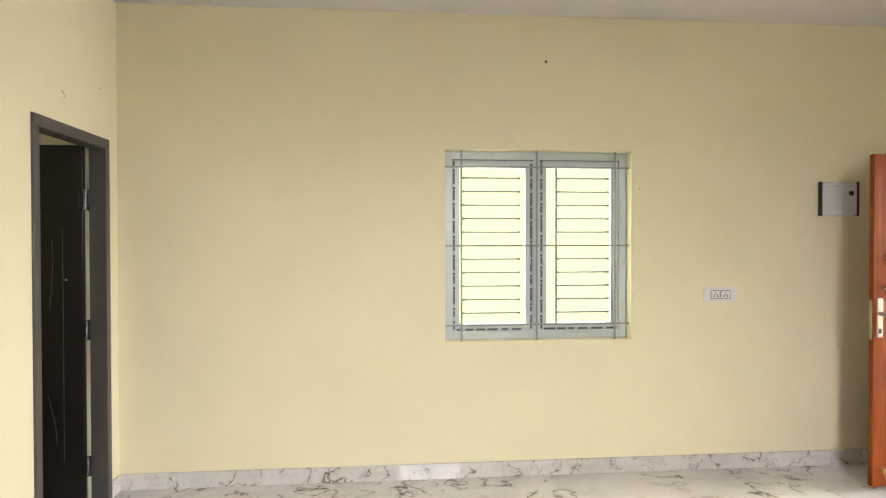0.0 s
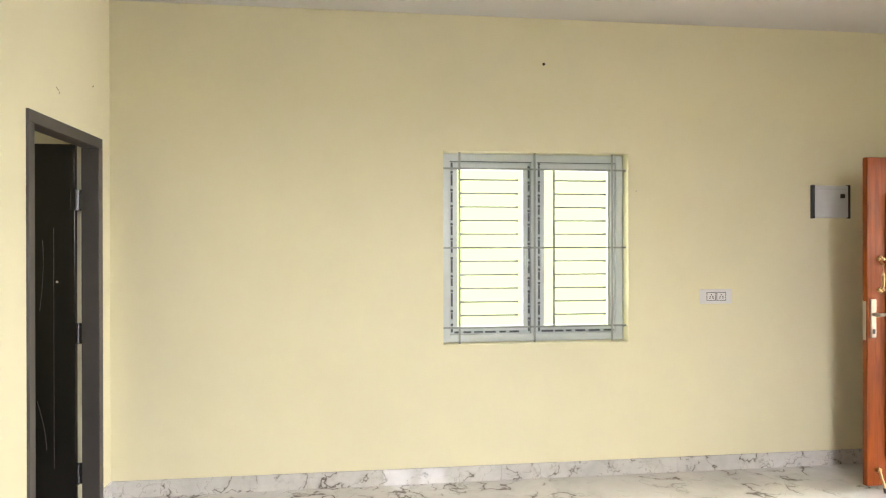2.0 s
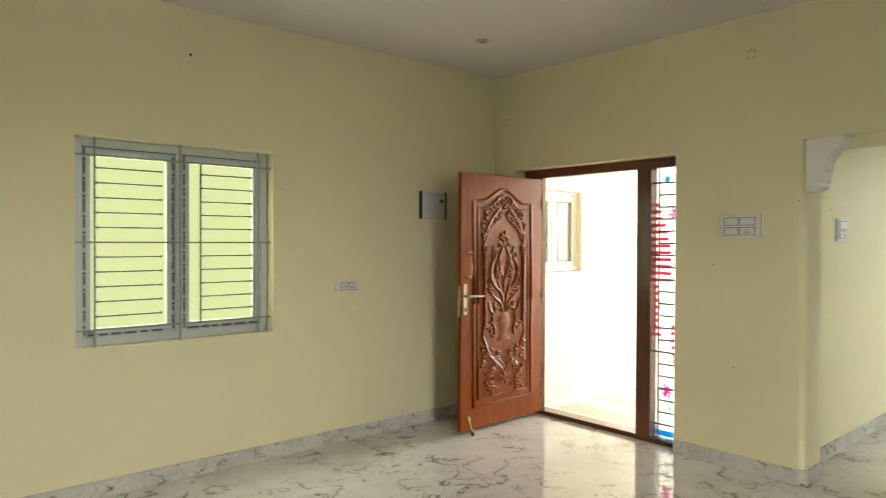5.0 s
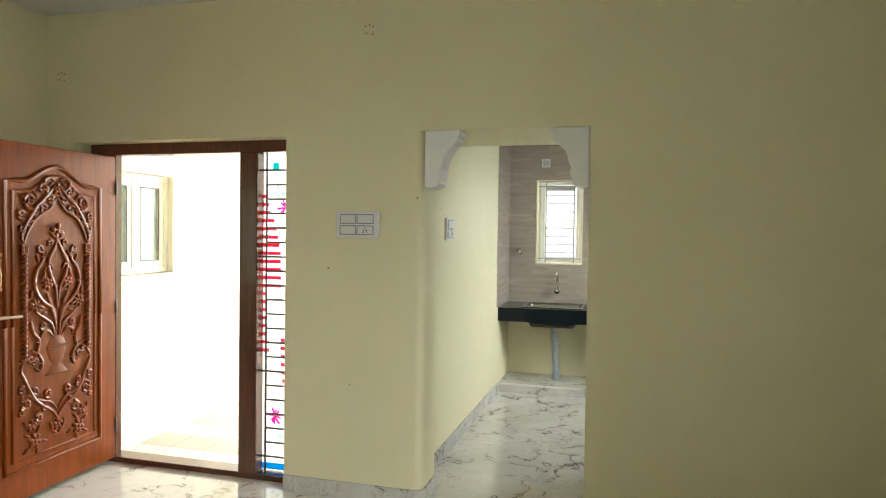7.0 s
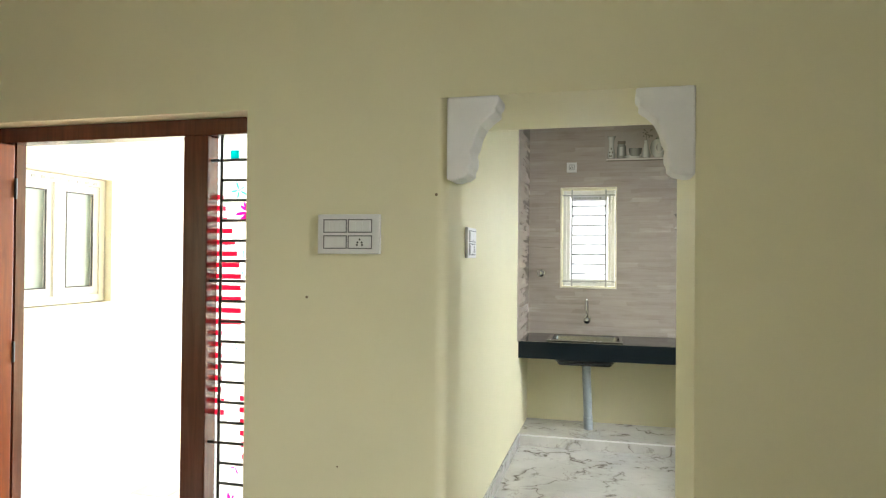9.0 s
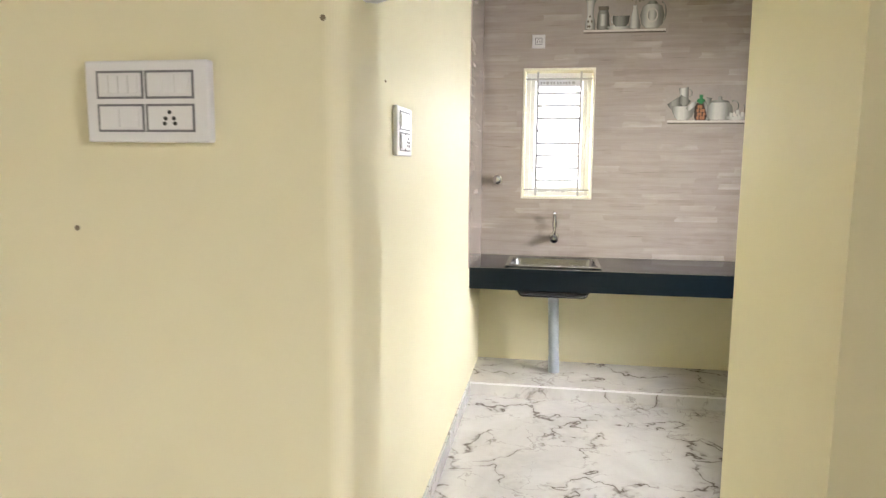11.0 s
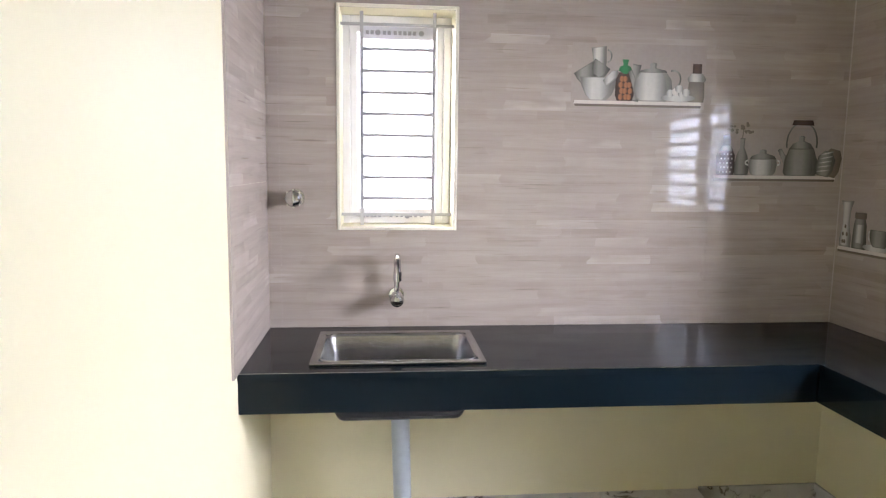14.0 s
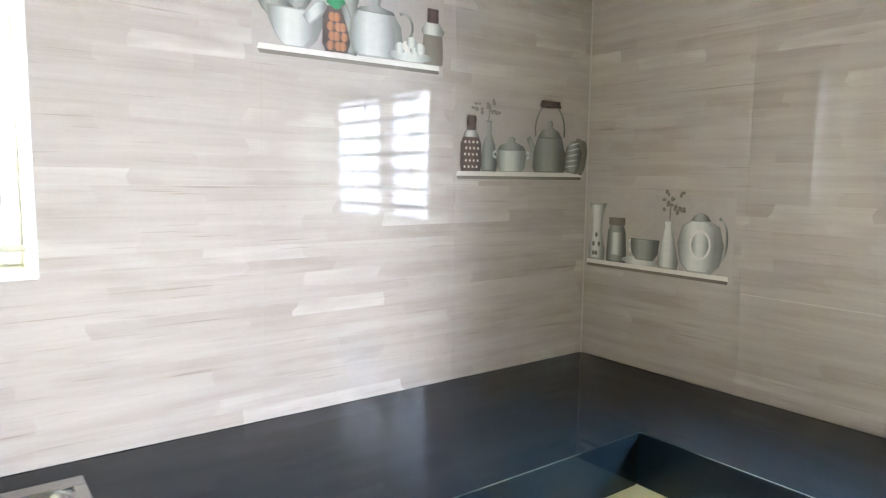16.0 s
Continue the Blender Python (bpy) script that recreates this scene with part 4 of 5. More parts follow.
for s in (-1, 1):
    # twisted rope column with a fluted cap and a foot
    for ph in (0, math.pi):
        b = bmesh.new()
        tube(b, [(CX + s * 0.24 + 0.011 * math.cos(ph + k * 0.40), 0.008 + 0.011 * math.sin(ph + k * 0.40), 0.835 + 0.595 * k / 180) for k in range(181)], 0.0112, 6)
        part("rope_column", b, TEAK, lf, smooth=True)
    for k in range(4):
        u = CX + s * 0.24 + (k - 1.5) * 0.0115
        part("column_cap", boxes((u - 0.005, u + 0.005, 0.0, 0.022, 1.435, 1.475), bevel=0.003), TEAK, lf)
    for z, w, h in ((1.475, 0.028, 0.01), (1.426, 0.024, 0.008), (0.82, 0.026, 0.014)):
        part("column_ring", boxes((CX + s * 0.24 - w, CX + s * 0.24 + w, 0.0, 0.024, z, z + h), bevel=0.004), TEAK, lf)
    # ogee of double scrolls above the columns
    scroll(s, [(0.24, 1.49), (0.255, 1.54), (0.225, 1.60), (0.185, 1.66), (0.15, 1.71), (0.10, 1.75), (0.05, 1.80), (0.0, 1.85)], 0.0095)
    scroll(s, [(0.235, 1.50), (0.21, 1.56), (0.17, 1.62), (0.12, 1.66), (0.06, 1.69), (0.0, 1.76)], 0.008)
    scroll(s, [(0.06, 1.80), (0.10, 1.85), (0.06, 1.88), (0.02, 1.86)], 0.009)
    for c, r, t, a, d in (((0.20, 1.735), 0.048, 1.5, -2.0, 1), ((0.11, 1.81), 0.034, 1.3, -2.4, -1), ((0.255, 1.655), 0.03, 1.3, -2.2, 1), ((0.105, 1.69), 0.03, 1.3, 0.6, 1), ((0.255, 1.575), 0.02, 1.2, -2.6, 1), ((0.16, 1.665), 0.026, 1.3, 2.4, -1), ((0.055, 1.745), 0.024, 1.3, 2.2, 1), ((0.195, 1.60), 0.022, 1.2, 2.8, -1)):
        volute(s, c, r, t, a, d)
    # ogee below the columns
    scroll(s, [(0.24, 0.82), (0.262, 0.77), (0.235, 0.71), (0.20, 0.64), (0.16, 0.58), (0.10, 0.53), (0.04, 0.49), (0.0, 0.44)], 0.0095)
    scroll(s, [(0.25, 0.73), (0.215, 0.67), (0.19, 0.60), (0.11, 0.565), (0.05, 0.545), (0.0, 0.49)], 0.0075)
    for c, r, t, a, d in (((0.225, 0.575), 0.042, 1.5, 2.0, -1), ((0.135, 0.475), 0.034, 1.3, 1.7, -1), ((0.255, 0.655), 0.024, 1.2, 2.2, -1), ((0.07, 0.60), 0.03, 1.3, 4.4, 1), ((0.20, 0.82), 0.022, 1.2, 0.2, 1), ((0.16, 0.635), 0.026, 1.3, -2.4, 1), ((0.095, 0.52), 0.022, 1.2, 2.0, -1), ((0.265, 0.53), 0.02, 1.2, 1.4, 1)):
        volute(s, c, r, t, a, d)
    # bunch of stems rising from the vase
    for pts, r in (([(0.010, 0.938), (0.018, 1.03), (0.045, 1.10), (0.078, 1.20)], 0.0085),
                   ([(0.020, 0.938), (0.045, 1.01), (0.10, 1.05), (0.165, 1.10)], 0.0085),
                   ([(0.03, 0.938), (0.075, 0.975), (0.115, 0.96), (0.12, 0.92)], 0.008),
                   ([(0.015, 0.96), (0.03, 1.09), (0.11, 1.15), (0.165, 1.23), (0.155, 1.33), (0.105, 1.40), (0.115, 1.47)], 0.010),
                   ([(0.0, 1.10), (0.015, 1.22), (0.055, 1.30), (0.07, 1.38), (0.03, 1.45), (0.0, 1.51)], 0.010),
                   ([(0.078, 1.25), (0.10, 1.32), (0.065, 1.36)], 0.007),
                   ([(0.19, 1.04), (0.175, 0.97), (0.14, 0.93), (0.15, 0.86), (0.185, 0.87)], 0.009),
                   ([(0.15, 0.86), (0.115, 0.80), (0.13, 0.75), (0.165, 0.765)], 0.009)):
        scroll(s, pts, r, "stem")
    for c, r, t, a, d in (((0.125, 1.46), 0.026, 1.3, -2.6, 1), ((0.05, 1.49), 0.022, 1.2, -0.6, 1), ((0.105, 1.005), 0.024, 1.2, -1.6, 1), ((0.165, 0.80), 0.022, 1.2, 2.6, -1)):
        volute(s, c, r, t, a, d, 0.0095)


def bloom(u, z, r, petals_n, name="flower"):
    b = bmesh.new()
    for k in range(petals_n):
        a = 2 * math.pi * k / petals_n + 0.3
        m = Matrix.Translation((CX + u + 0.62 * r * math.cos(a), 0.008, z + 0.62 * r * math.sin(a))) @ pose(0, 0, 0, 0, -math.degrees(a)) @ Matrix.Diagonal((0.52 * r, 0.014, 0.34 * r, 1))
        bmesh.ops.create_icosphere(b, subdivisions=2, radius=1, matrix=m)
    bmesh.ops.create_icosphere(b, subdivisions=2, radius=1, matrix=Matrix.Translation((CX + u, 0.014, z)) @ Matrix.Diagonal((0.3 * r, 0.012, 0.3 * r, 1)))
    part(name, b, TEAK, lf, smooth=True)


for s in (-1, 1):
    for u, z, r, n in ((0.076, 1.252, 0.038, 6), (0.166, 1.132, 0.038, 6), (0.165, 0.345, 0.044, 6), (0.19, 0.44, 0.034, 5)):
        bloom(s * u, z, r, n)
    for u, z, l_, a in ((0.05, 1.36, 0.045, 60), (0.10, 1.30, 0.045, 115), (0.145, 1.40, 0.04, 70), (0.19, 1.20, 0.04, 95), (0.05, 1.14, 0.045, 70), (0.12, 1.12, 0.04, 20), (0.10, 1.08, 0.035, -10), (0.035, 1.54, 0.04, 40), (0.085, 1.43, 0.035, 130),
                        (0.225, 0.30, 0.038, -30), (0.10, 0.33, 0.04, 200), (0.14, 0.41, 0.038, 130), (0.22, 0.385, 0.036, 30), (0.15, 0.285, 0.034, -80), (0.235, 0.46, 0.034, 60), (0.15, 0.48, 0.034, 110),
                        (0.16, 1.775, 0.04, 45), (0.22, 1.71, 0.04, 120), (0.05, 1.84, 0.035, 150), (0.15, 0.60, 0.04, -45), (0.255, 0.61, 0.036, -70), (0.045, 0.40, 0.045, 70), (0.025, 0.36, 0.04, 30)):
        b = bmesh.new()
        m = Matrix.Translation((CX + s * u, 0.007, z)) @ pose(0, 0, 0, 0, -(a if s > 0 else 180 - a)) @ Matrix.Diagonal((l_ * 0.7, 0.013, l_ * 0.24, 1))
        bmesh.ops.create_icosphere(b, subdivisions=2, radius=1, matrix=m)
        part("carved_leaf", b, TEAK, lf, smooth=True)
bloom(0, 1.562, 0.048, 4)
bloom(0, 1.815, 0.036, 5)
bloom(0, 0.40, 0.036, 5)
b = bmesh.new()
prof = [(0.086, 0.704), (0.085, 0.716), (0.062, 0.742), (0.047, 0.766), (0.052, 0.778), (0.064, 0.80), (0.076, 0.83), (0.080, 0.86), (0.073, 0.895), (0.056, 0.922), (0.050, 0.930), (0.058, 0.938), (0.05, 0.940)]
lathe(b, prof, Matrix.Translation((CX, 0.0, 0)) @ Matrix.Diagonal((1, 0.13, 1, 1)))
part("carved_vase", b, TEAK, lf, smooth=True)
for z0, z1, w in ((0.706, 0.711, 0.086), (0.862, 0.867, 0.079), (0.874, 0.878, 0.077)):
    part("vase_band", boxes((CX - w, CX + w, 0.0, 0.016, z0, z1), bevel=0.002), TEAK, lf)
# ironmongery
b = boxes((0.946, 0.984, 0.0, 0.008, 0.945, 1.185), bevel=0.004)
part("lock_plate", b, SATIN, lf, "satin nickel lock plate")
b = bmesh.new()
rod(b, (0.965, 0.006, 1.09), (0.965, 0.05, 1.09), 0.012, 14)
tube(b, [(0.965, 0.05, 1.09), (0.93, 0.055, 1.092), (0.87, 0.052, 1.088), (0.80, 0.052, 1.085)], 0.009, 10, [1.2, 1.1, 0.9, 1.0])
part("lever_handle", b, SATIN, lf, "satin nickel lever", smooth=True)
b = boxes((0.955, 0.975, 0.008, 0.011, 0.97, 1.0), bevel=0.002)
part("keyhole", b, BLACKPL, lf)
b = boxes((1.0055, 1.009, -0.03, -0.008, 0.93, 1.17))
part("edge_plate", b, SATIN, lf)
b = bmesh.new()
tube(b, [(0.912, 0.006, 1.25), (0.912, 0.022, 1.262), (0.912, 0.025, 1.33), (0.912, 0.022, 1.40), (0.912, 0.006, 1.412)], 0.008, 10)
for z in (1.24, 1.43):
    for du in (-0.016, 0.016, 0):
        bmesh.ops.create_icosphere(b, subdivisions=2, radius=0.011, matrix=Matrix.Translation((0.912 + du, 0.004, z + (0.012 if du == 0 else 0) * (1 if z > 1.3 else -1))))
part("pull_handle", b, BRASS, lf, "small brass pull handle", smooth=True)
b = bmesh.new()
rod(b, (0.935, 0.0, 0.13), (0.935, 0.022, 0.13), 0.016, 14)
tube(b, [(0.935, 0.02, 0.13), (0.932, 0.03, 0.09), (0.92, 0.045, 0.03)], 0.008, 10)
part("door_stop", b, BRASS, lf, "brass flip-down door stop", smooth=True)
b = bmesh.new()
rod(b, (0.92, 0.046, 0.03), (0.917, 0.05, 0.002), 0.013, 12)
part("rubber_foot", b, BLACKPL, lf)
for z in (0.25, 1.05, 1.85):
    b = bmesh.new()
    rod(b, (-0.004, 0.004, z - 0.05), (-0.004, 0.004, z + 0.05), 0.007, 10)
    part("hinge", b, IRON, lf)

# ---- kitchen fittings ----
sk_ = thing("kitchen_sink", (0, 0, 0), "stainless steel single-bowl sink set in the worktop", "sink")
SX0, SX1, SY0, SY1 = 6.73, 7.17, 0.625, 1.225
BX0, BX1, BY0, BY1 = 6.757, 7.125, 0.649, 1.197
part("rim", boxes((SX0, BX0, SY0, SY1, 0.857, 0.866), (BX1, SX1, SY0, SY1, 0.857, 0.866), (BX0, BX1, SY0, BY0, 0.857, 0.866), (BX0, BX1, BY1, SY1, 0.857, 0.866), bevel=0.002), STEEL, sk_)
b = bmesh.new()
rows = []
for inset, z in ((0.0, 0.868), (0.004, 0.85), (0.02, 0.70), (0.05, 0.672), (0.14, 0.668)):
    x0, x1, y0, y1 = BX0 + inset, BX1 - inset, BY0 + inset, BY1 - inset
    r = max(0.01, 0.05 - inset * 0.1)
    ringv = []
    for qx, qy, st in ((x1 - r, y1 - r, 0), (x0 + r, y1 - r, 90), (x0 + r, y0 + r, 180), (x1 - r, y0 + r, 270)):
        for k in range(5):
            a = radians(st + 22.5 * k)
            ringv.append(b.verts.new((qx + r * math.cos(a), qy + r * math.sin(a), z)))
    rows.append(ringv)
for p, q in zip(rows, rows[1:]):
    for j in range(len(p)):
        b.faces.new((p[j], p[(j + 1) % len(p)], q[(j + 1) % len(q)], q[j]))
b.faces.new(rows[-1])
bowl = part("bowl", b, STEEL, sk_, smooth=True)
so = bowl.modifiers.new("sheet", "SOLIDIFY")
so.thickness, so.offset = 0.002, 1
b = bmesh.new()
lathe(b, [(0.042, 0.669), (0.042, 0.673), (0.03, 0.673), (0.028, 0.669)], Matrix.Translation((6.92, 0.92, 0)))
part("drain", b, CHROME, sk_, smooth=True)
b = boxes((6.70, 7.10, 0.69, 1.15, 0.652, 0.7155))
for v in b.verts:
    if v.co.z < 0.68:
        v.co.z += 0.012
        v.co.y, v.co.x = 0.92 + (v.co.y - 0.92) * 0.9, 6.9 + (v.co.x - 6.9) * 0.92
bmesh.ops.bevel(b, geom=list(b.edges), offset=0.02, segments=3, profile=0.5, affect="EDGES")
part("undertray", b, TRAY, sk_, "dark grey underside of the sink bowl", smooth=True)
wt = thing("waste_pipe", (6.93, 0.915, 0.09), "grey plastic waste pipe under the sink", "pipe")
b = bmesh.new()
tube(b, [(0, 0, 0.575), (0.03, -0.005, 0.40), (0.07, -0.012, 0.2), (0.085, -0.015, 0.11)], 0.035, 18)
part("pipe", b, PIPE, wt, smooth=True)
b = bmesh.new()
tube(b, [(0.083, -0.0148, 0.11), (0.09, -0.016, 0.06), (0.1, -0.018, 0.0)], 0.0385, 18)
part("socket", b, PIPE, wt, smooth=True)

fa = thing("sink_tap", (XK - 0.009, 0.921, 0.994), "chrome wall-mounted swan-neck sink tap", "tap")
b = bmesh.new()
lathe(b, [(0.006, 0.0), (0.032, 0.001), (0.03, 0.008), (0.018, 0.012)], pose(0, 0, 0, 0, -90))
part("flange", b, CHROME, fa, smooth=True)
b = bmesh.new()
rod(b, (-0.005, 0, 0), (-0.075, 0, 0), 0.013, 16), rod(b, (-0.045, 0, 0), (-0.09, 0, 0), 0.024, 16)
part("valve_body", b, CHROME, fa, smooth=True)
b = bmesh.new()
bmesh.ops.create_icosphere(b, subdivisions=3, radius=0.03, matrix=Matrix.Translation((-0.1, 0, -0.004)))
part("tap_knob", b, CHROME, fa, smooth=True)
b = bmesh.new()
tube(b, [(-0.06, 0, 0.01), (-0.06, 0, 0.09), (-0.062, 0, 0.135), (-0.08, 0, 0.165), (-0.12, 0.0, 0.175), (-0.17, 0, 0.165), (-0.19, 0, 0.135), (-0.192, 0, 0.115)], 0.0125, 14)
rod(b, (-0.192, 0, 0.125), (-0.192, 0, 0.09), 0.0165, 14)
part("spout", b, CHROME, fa, smooth=True)

kv = thing("stop_valve", (XK - 0.009, 1.327, 1.392), "chrome concealed stop valve knob on the tiles", "valve")
b = bmesh.new()
lathe(b, [(0.006, 0.0), (0.036, 0.001), (0.034, 0.01), (0.02, 0.014)], pose(0, 0, 0, 0, -90))
part("flange", b, CHROME, kv, smooth=True)
b = bmesh.new()
rod(b, (-0.01, 0, 0), (-0.05, 0, 0), 0.012, 14)
part("stem", b, CHROME, kv, smooth=True)
b = bmesh.new()
lathe(b, [(0.012, 0.0), (0.026, 0.003), (0.033, 0.012), (0.035, 0.022), (0.032, 0.033), (0.022, 0.043), (0.008, 0.047)], pose(-0.04, 0, 0, 0, -90), 24)
for k in range(8):
    a = 2 * math.pi * k / 8
    rod(b, (-0.048, 0.034 * math.cos(a), 0.034 * math.sin(a)), (-0.074, 0.034 * math.cos(a), 0.034 * math.sin(a)), 0.004, 6)
part("tap_knob", b, CHROME, kv, smooth=True)

# ---- wall tiles with printed shelves ----
TILE_CACHE = {}
TZ = 0.857


def tile_mesh(x0, x1, y0, y1):
    key = tuple(round(v, 3) for v in (x0, x1, y0, y1))
    if key not in TILE_CACHE:
        b = bmesh.new()
        g = 0.00025
        box(b, x0 + g, x1 - g, y0 + g, y1 - g, 0.0012, 0.008)
        TILE_CACHE[key] = mesh_of("tile", b, STRIP)
    return TILE_CACHE[key]


def less(rect, hole):
    """A rectangle without a hole, as rectangles."""
    x0, x1, y0, y1 = rect
    a0, a1, b0, b1 = hole
    if a0 >= x1 or a1 <= x0 or b0 >= y1 or b1 <= y0:
        return [rect]
    out = []
    if y0 < b0:
        out.append((x0, x1, y0, b0))
    if y1 > b1:
        out.append((x0, x1, b1, y1))
    c0, c1 = max(y0, b0), min(y1, b1)
    if x0 < a0:
        out.append((x0, a0, c0, c1))
    if x1 > a1:
        out.append((a1, x1, c0, c1))
    return out


def lay(parent_name, label, basis, length, start, hole=None, skip=None):
    """Tiles 0.6 x 0.3 m on a wall; local x along the wall, local y up, local z out of it."""
    wall = thing(parent_name, (0, 0, 0), label, "wall tiles", kind="structure")
    wall.matrix_world = basis
    back = part("grout", boxes((start, length, 0, H - TZ - 0.002, 0.0002, 0.0074)) if hole is None else boxes(*[(r[0], r[1], r[2], r[3], 0.0002, 0.0074) for r in less((start, length, 0, H - TZ - 0.002), hole)]), GROUT, wall)
    c = math.floor(start / 0.6 + 1e-6)
    made = {}
    while c * 0.6 < length - 0.002:
        for r in range(8):
            x0, x1 = max(start, c * 0.6), min(length, c * 0.6 + 0.6)
            y0, y1 = r * 0.3, min(H - TZ - 0.002, r * 0.3 + 0.3)
            for q in less((x0, x1, y0, y1), hole) if hole else [(x0, x1, y0, y1)]:
                if q[1] - q[0] < 0.01 or q[3] - q[2] < 0.01:
                    continue
                t = new("tile", tile_mesh(q[0] - c * 0.6, q[1] - c * 0.6, q[2] - r * 0.3, q[3] - r * 0.3))
                t.parent = wall
                t.location = (c * 0.6, r * 0.3, 0)
                made[c, r] = t
        c += 1
    return wall, made


def frame_of(origin, along, out):
    a, n = Vector(along), Vector(out)
    u = Vector((0, 0, 1))
    return Matrix(((a.x, u.x, n.x, origin[0]), (a.y, u.y, n.y, origin[1]), (a.z, u.z, n.z, origin[2]), (0, 0, 0, 1)))


# end wall: columns counted from a line 1.8 m left of the right corner so that whole tiles meet that corner
OFF = YR + 2.4
endw, et = lay("tiles_end_wall", "glazed beige wood-strip tiles on the kitchen end wall", frame_of((XK, OFF, TZ), (0, -1, 0), (-1, 0, 0)), OFF - YR - 0.009, OFF - YL, (OFF - KWIN[1], OFF - KWIN[0], KWIN[2] - TZ, KWIN[3] - TZ))
rightw, rt = lay("tiles_side_wall", "glazed beige wood-strip tiles beside the kitchen window", frame_of((XK, YR, TZ), (-1, 0, 0), (0, 1, 0)), XK - XP, 0.0, (XK - SWIN[1], XK - SWIN[0], SWIN[2] - TZ, SWIN[3] - TZ))
leftw, lt = lay("tiles_return", "glazed beige wood-strip tiles on the short return", frame_of((XK - 0.69, YL, TZ), (1, 0, 0), (0, -1, 0)), 0.69 - 0.009, 0.0)
solid("tile_corner_bead", boxes((XK - 0.012, XK - 0.0085, YR + 0.0085, YR + 0.012, TZ, H)), GROUT, "white tile corner bead", "trim")

CREAM = mat_print("print_cream_ware", (0.66, 0.645, 0.585), 0.36)
GREYW = mat_print("print_grey_ware", (0.33, 0.325, 0.285), 0.36)
DARKW = mat_print("print_dark_ware", (0.10, 0.065, 0.05), 0.5)
ORANGE = mat_print("print_orange", (0.42, 0.19, 0.10), 0.6)
GREENP = mat_print("print_green", (0.05, 0.22, 0.09), 0.6)
SHELFP = mat_print("print_shelf", (0.72, 0.67, 0.60), 0.95)
SHADOWP = mat_print("print_shadow", (0.20, 0.17, 0.135), 0.85)
PALEP = mat_print("print_pale_tile", (0.415, 0.36, 0.312), 1.0)

SHADED = {CREAM: mat_print("print_cream_shade", (0.40, 0.385, 0.34), 0.5), GREYW: mat_print("print_grey_shade", (0.20, 0.195, 0.17), 0.5)}


class Print:
    """A picture fired onto one tile: flat shapes a fraction of a millimetre thick, layered."""

    def __init__(self, tile, label, tall=1.15):
        self.tile, self.z, self.tall = tile, 0.0082, tall
        tagged(tile, label)

    def shape(self, name, pts, material):
        b = bmesh.new()
        pts = [(x, 0.045 + (y - 0.045) * self.tall if y > 0.045 else y) for x, y in pts]
        lo = [b.verts.new((x, y, self.z)) for x, y in pts]
        hi = [b.verts.new((x, y, self.z + 0.0003)) for x, y in pts]
        b.faces.new(hi)
        for i in range(len(pts)):
            j = (i + 1) % len(pts)
            b.faces.new((lo[i], lo[j], hi[j], hi[i]))
        part(name, b, material, self.tile)
        self.z += 0.00012

    def pot(self, name, x, y, prof, material, lean=0.0):
        """A silhouette from half-widths and heights."""
        pts = [(w * 1.12, h) for w, h in prof] + [(-w * 1.12, h) for w, h in reversed(prof)]
        c, s = math.cos(lean), math.sin(lean)
        place = lambda q: [(x + u * c - v * s, y + u * s + v * c) for u, v in q]
        if material in SHADED:
            self.shape(name + "_shade", place(pts), SHADED[material])
            top, wide = max(v for _, v in pts), max(u for u, _ in pts)
            pts = [(u * 0.8 - 0.1 * wide, top * 0.5 + (v - top * 0.5) * 0.93) for u, v in pts]
        self.shape(name, place(pts), material)

    def loop(self, name, x, y, rx, ry, a0, a1, w, material):
        n = 14
        o = [(x + rx * math.cos(a0 + (a1 - a0) * k / n), y + ry * math.sin(a0 + (a1 - a0) * k / n)) for k in range(n + 1)]
        i = [(x + (rx - w) * math.cos(a0 + (a1 - a0) * k / n), y + (ry - w) * math.sin(a0 + (a1 - a0) * k / n)) for k in range(n + 1)]
        self.shape(name, o + i[::-1], material)

    def disc(self, name, x, y, rx, ry, material, n=18):
        self.shape(name, [(x + rx * math.cos(2 * math.pi * k / n), y + ry * math.sin(2 * math.pi * k / n)) for k in range(n)], material)

    def ledge(self, x0, x1, y):
        self.shape("printed_ground", [(x0 - 0.012, y - 0.03), (x1 + 0.012, y - 0.03), (x1 + 0.012, y + 0.2), (x0 - 0.012, y + 0.2)], PALEP)
        self.shape("printed_shadow", [(x0 + 0.006, y - 0.024), (x1 - 0.004, y - 0.024), (x1, y - 0.006), (x0, y - 0.006)], SHADOWP)
        self.shape("printed_shelf", [(x0, y - 0.014), (x1, y - 0.014), (x1 - 0.004, y), (x0 + 0.004, y)], SHELFP)

    def sprig(self, x, y, r, seed, material=GREYW):
        rnd = random.Random(seed)
        for k in range(18):
            a, d = rnd.uniform(0.2, 2.9), rnd.uniform(0.3, 1.0) * r
            self.disc("printed_flower", x + d * math.cos(a), y + d * math.sin(a), rnd.uniform(0.004, 0.009), rnd.uniform(0.004, 0.008), material, 8)


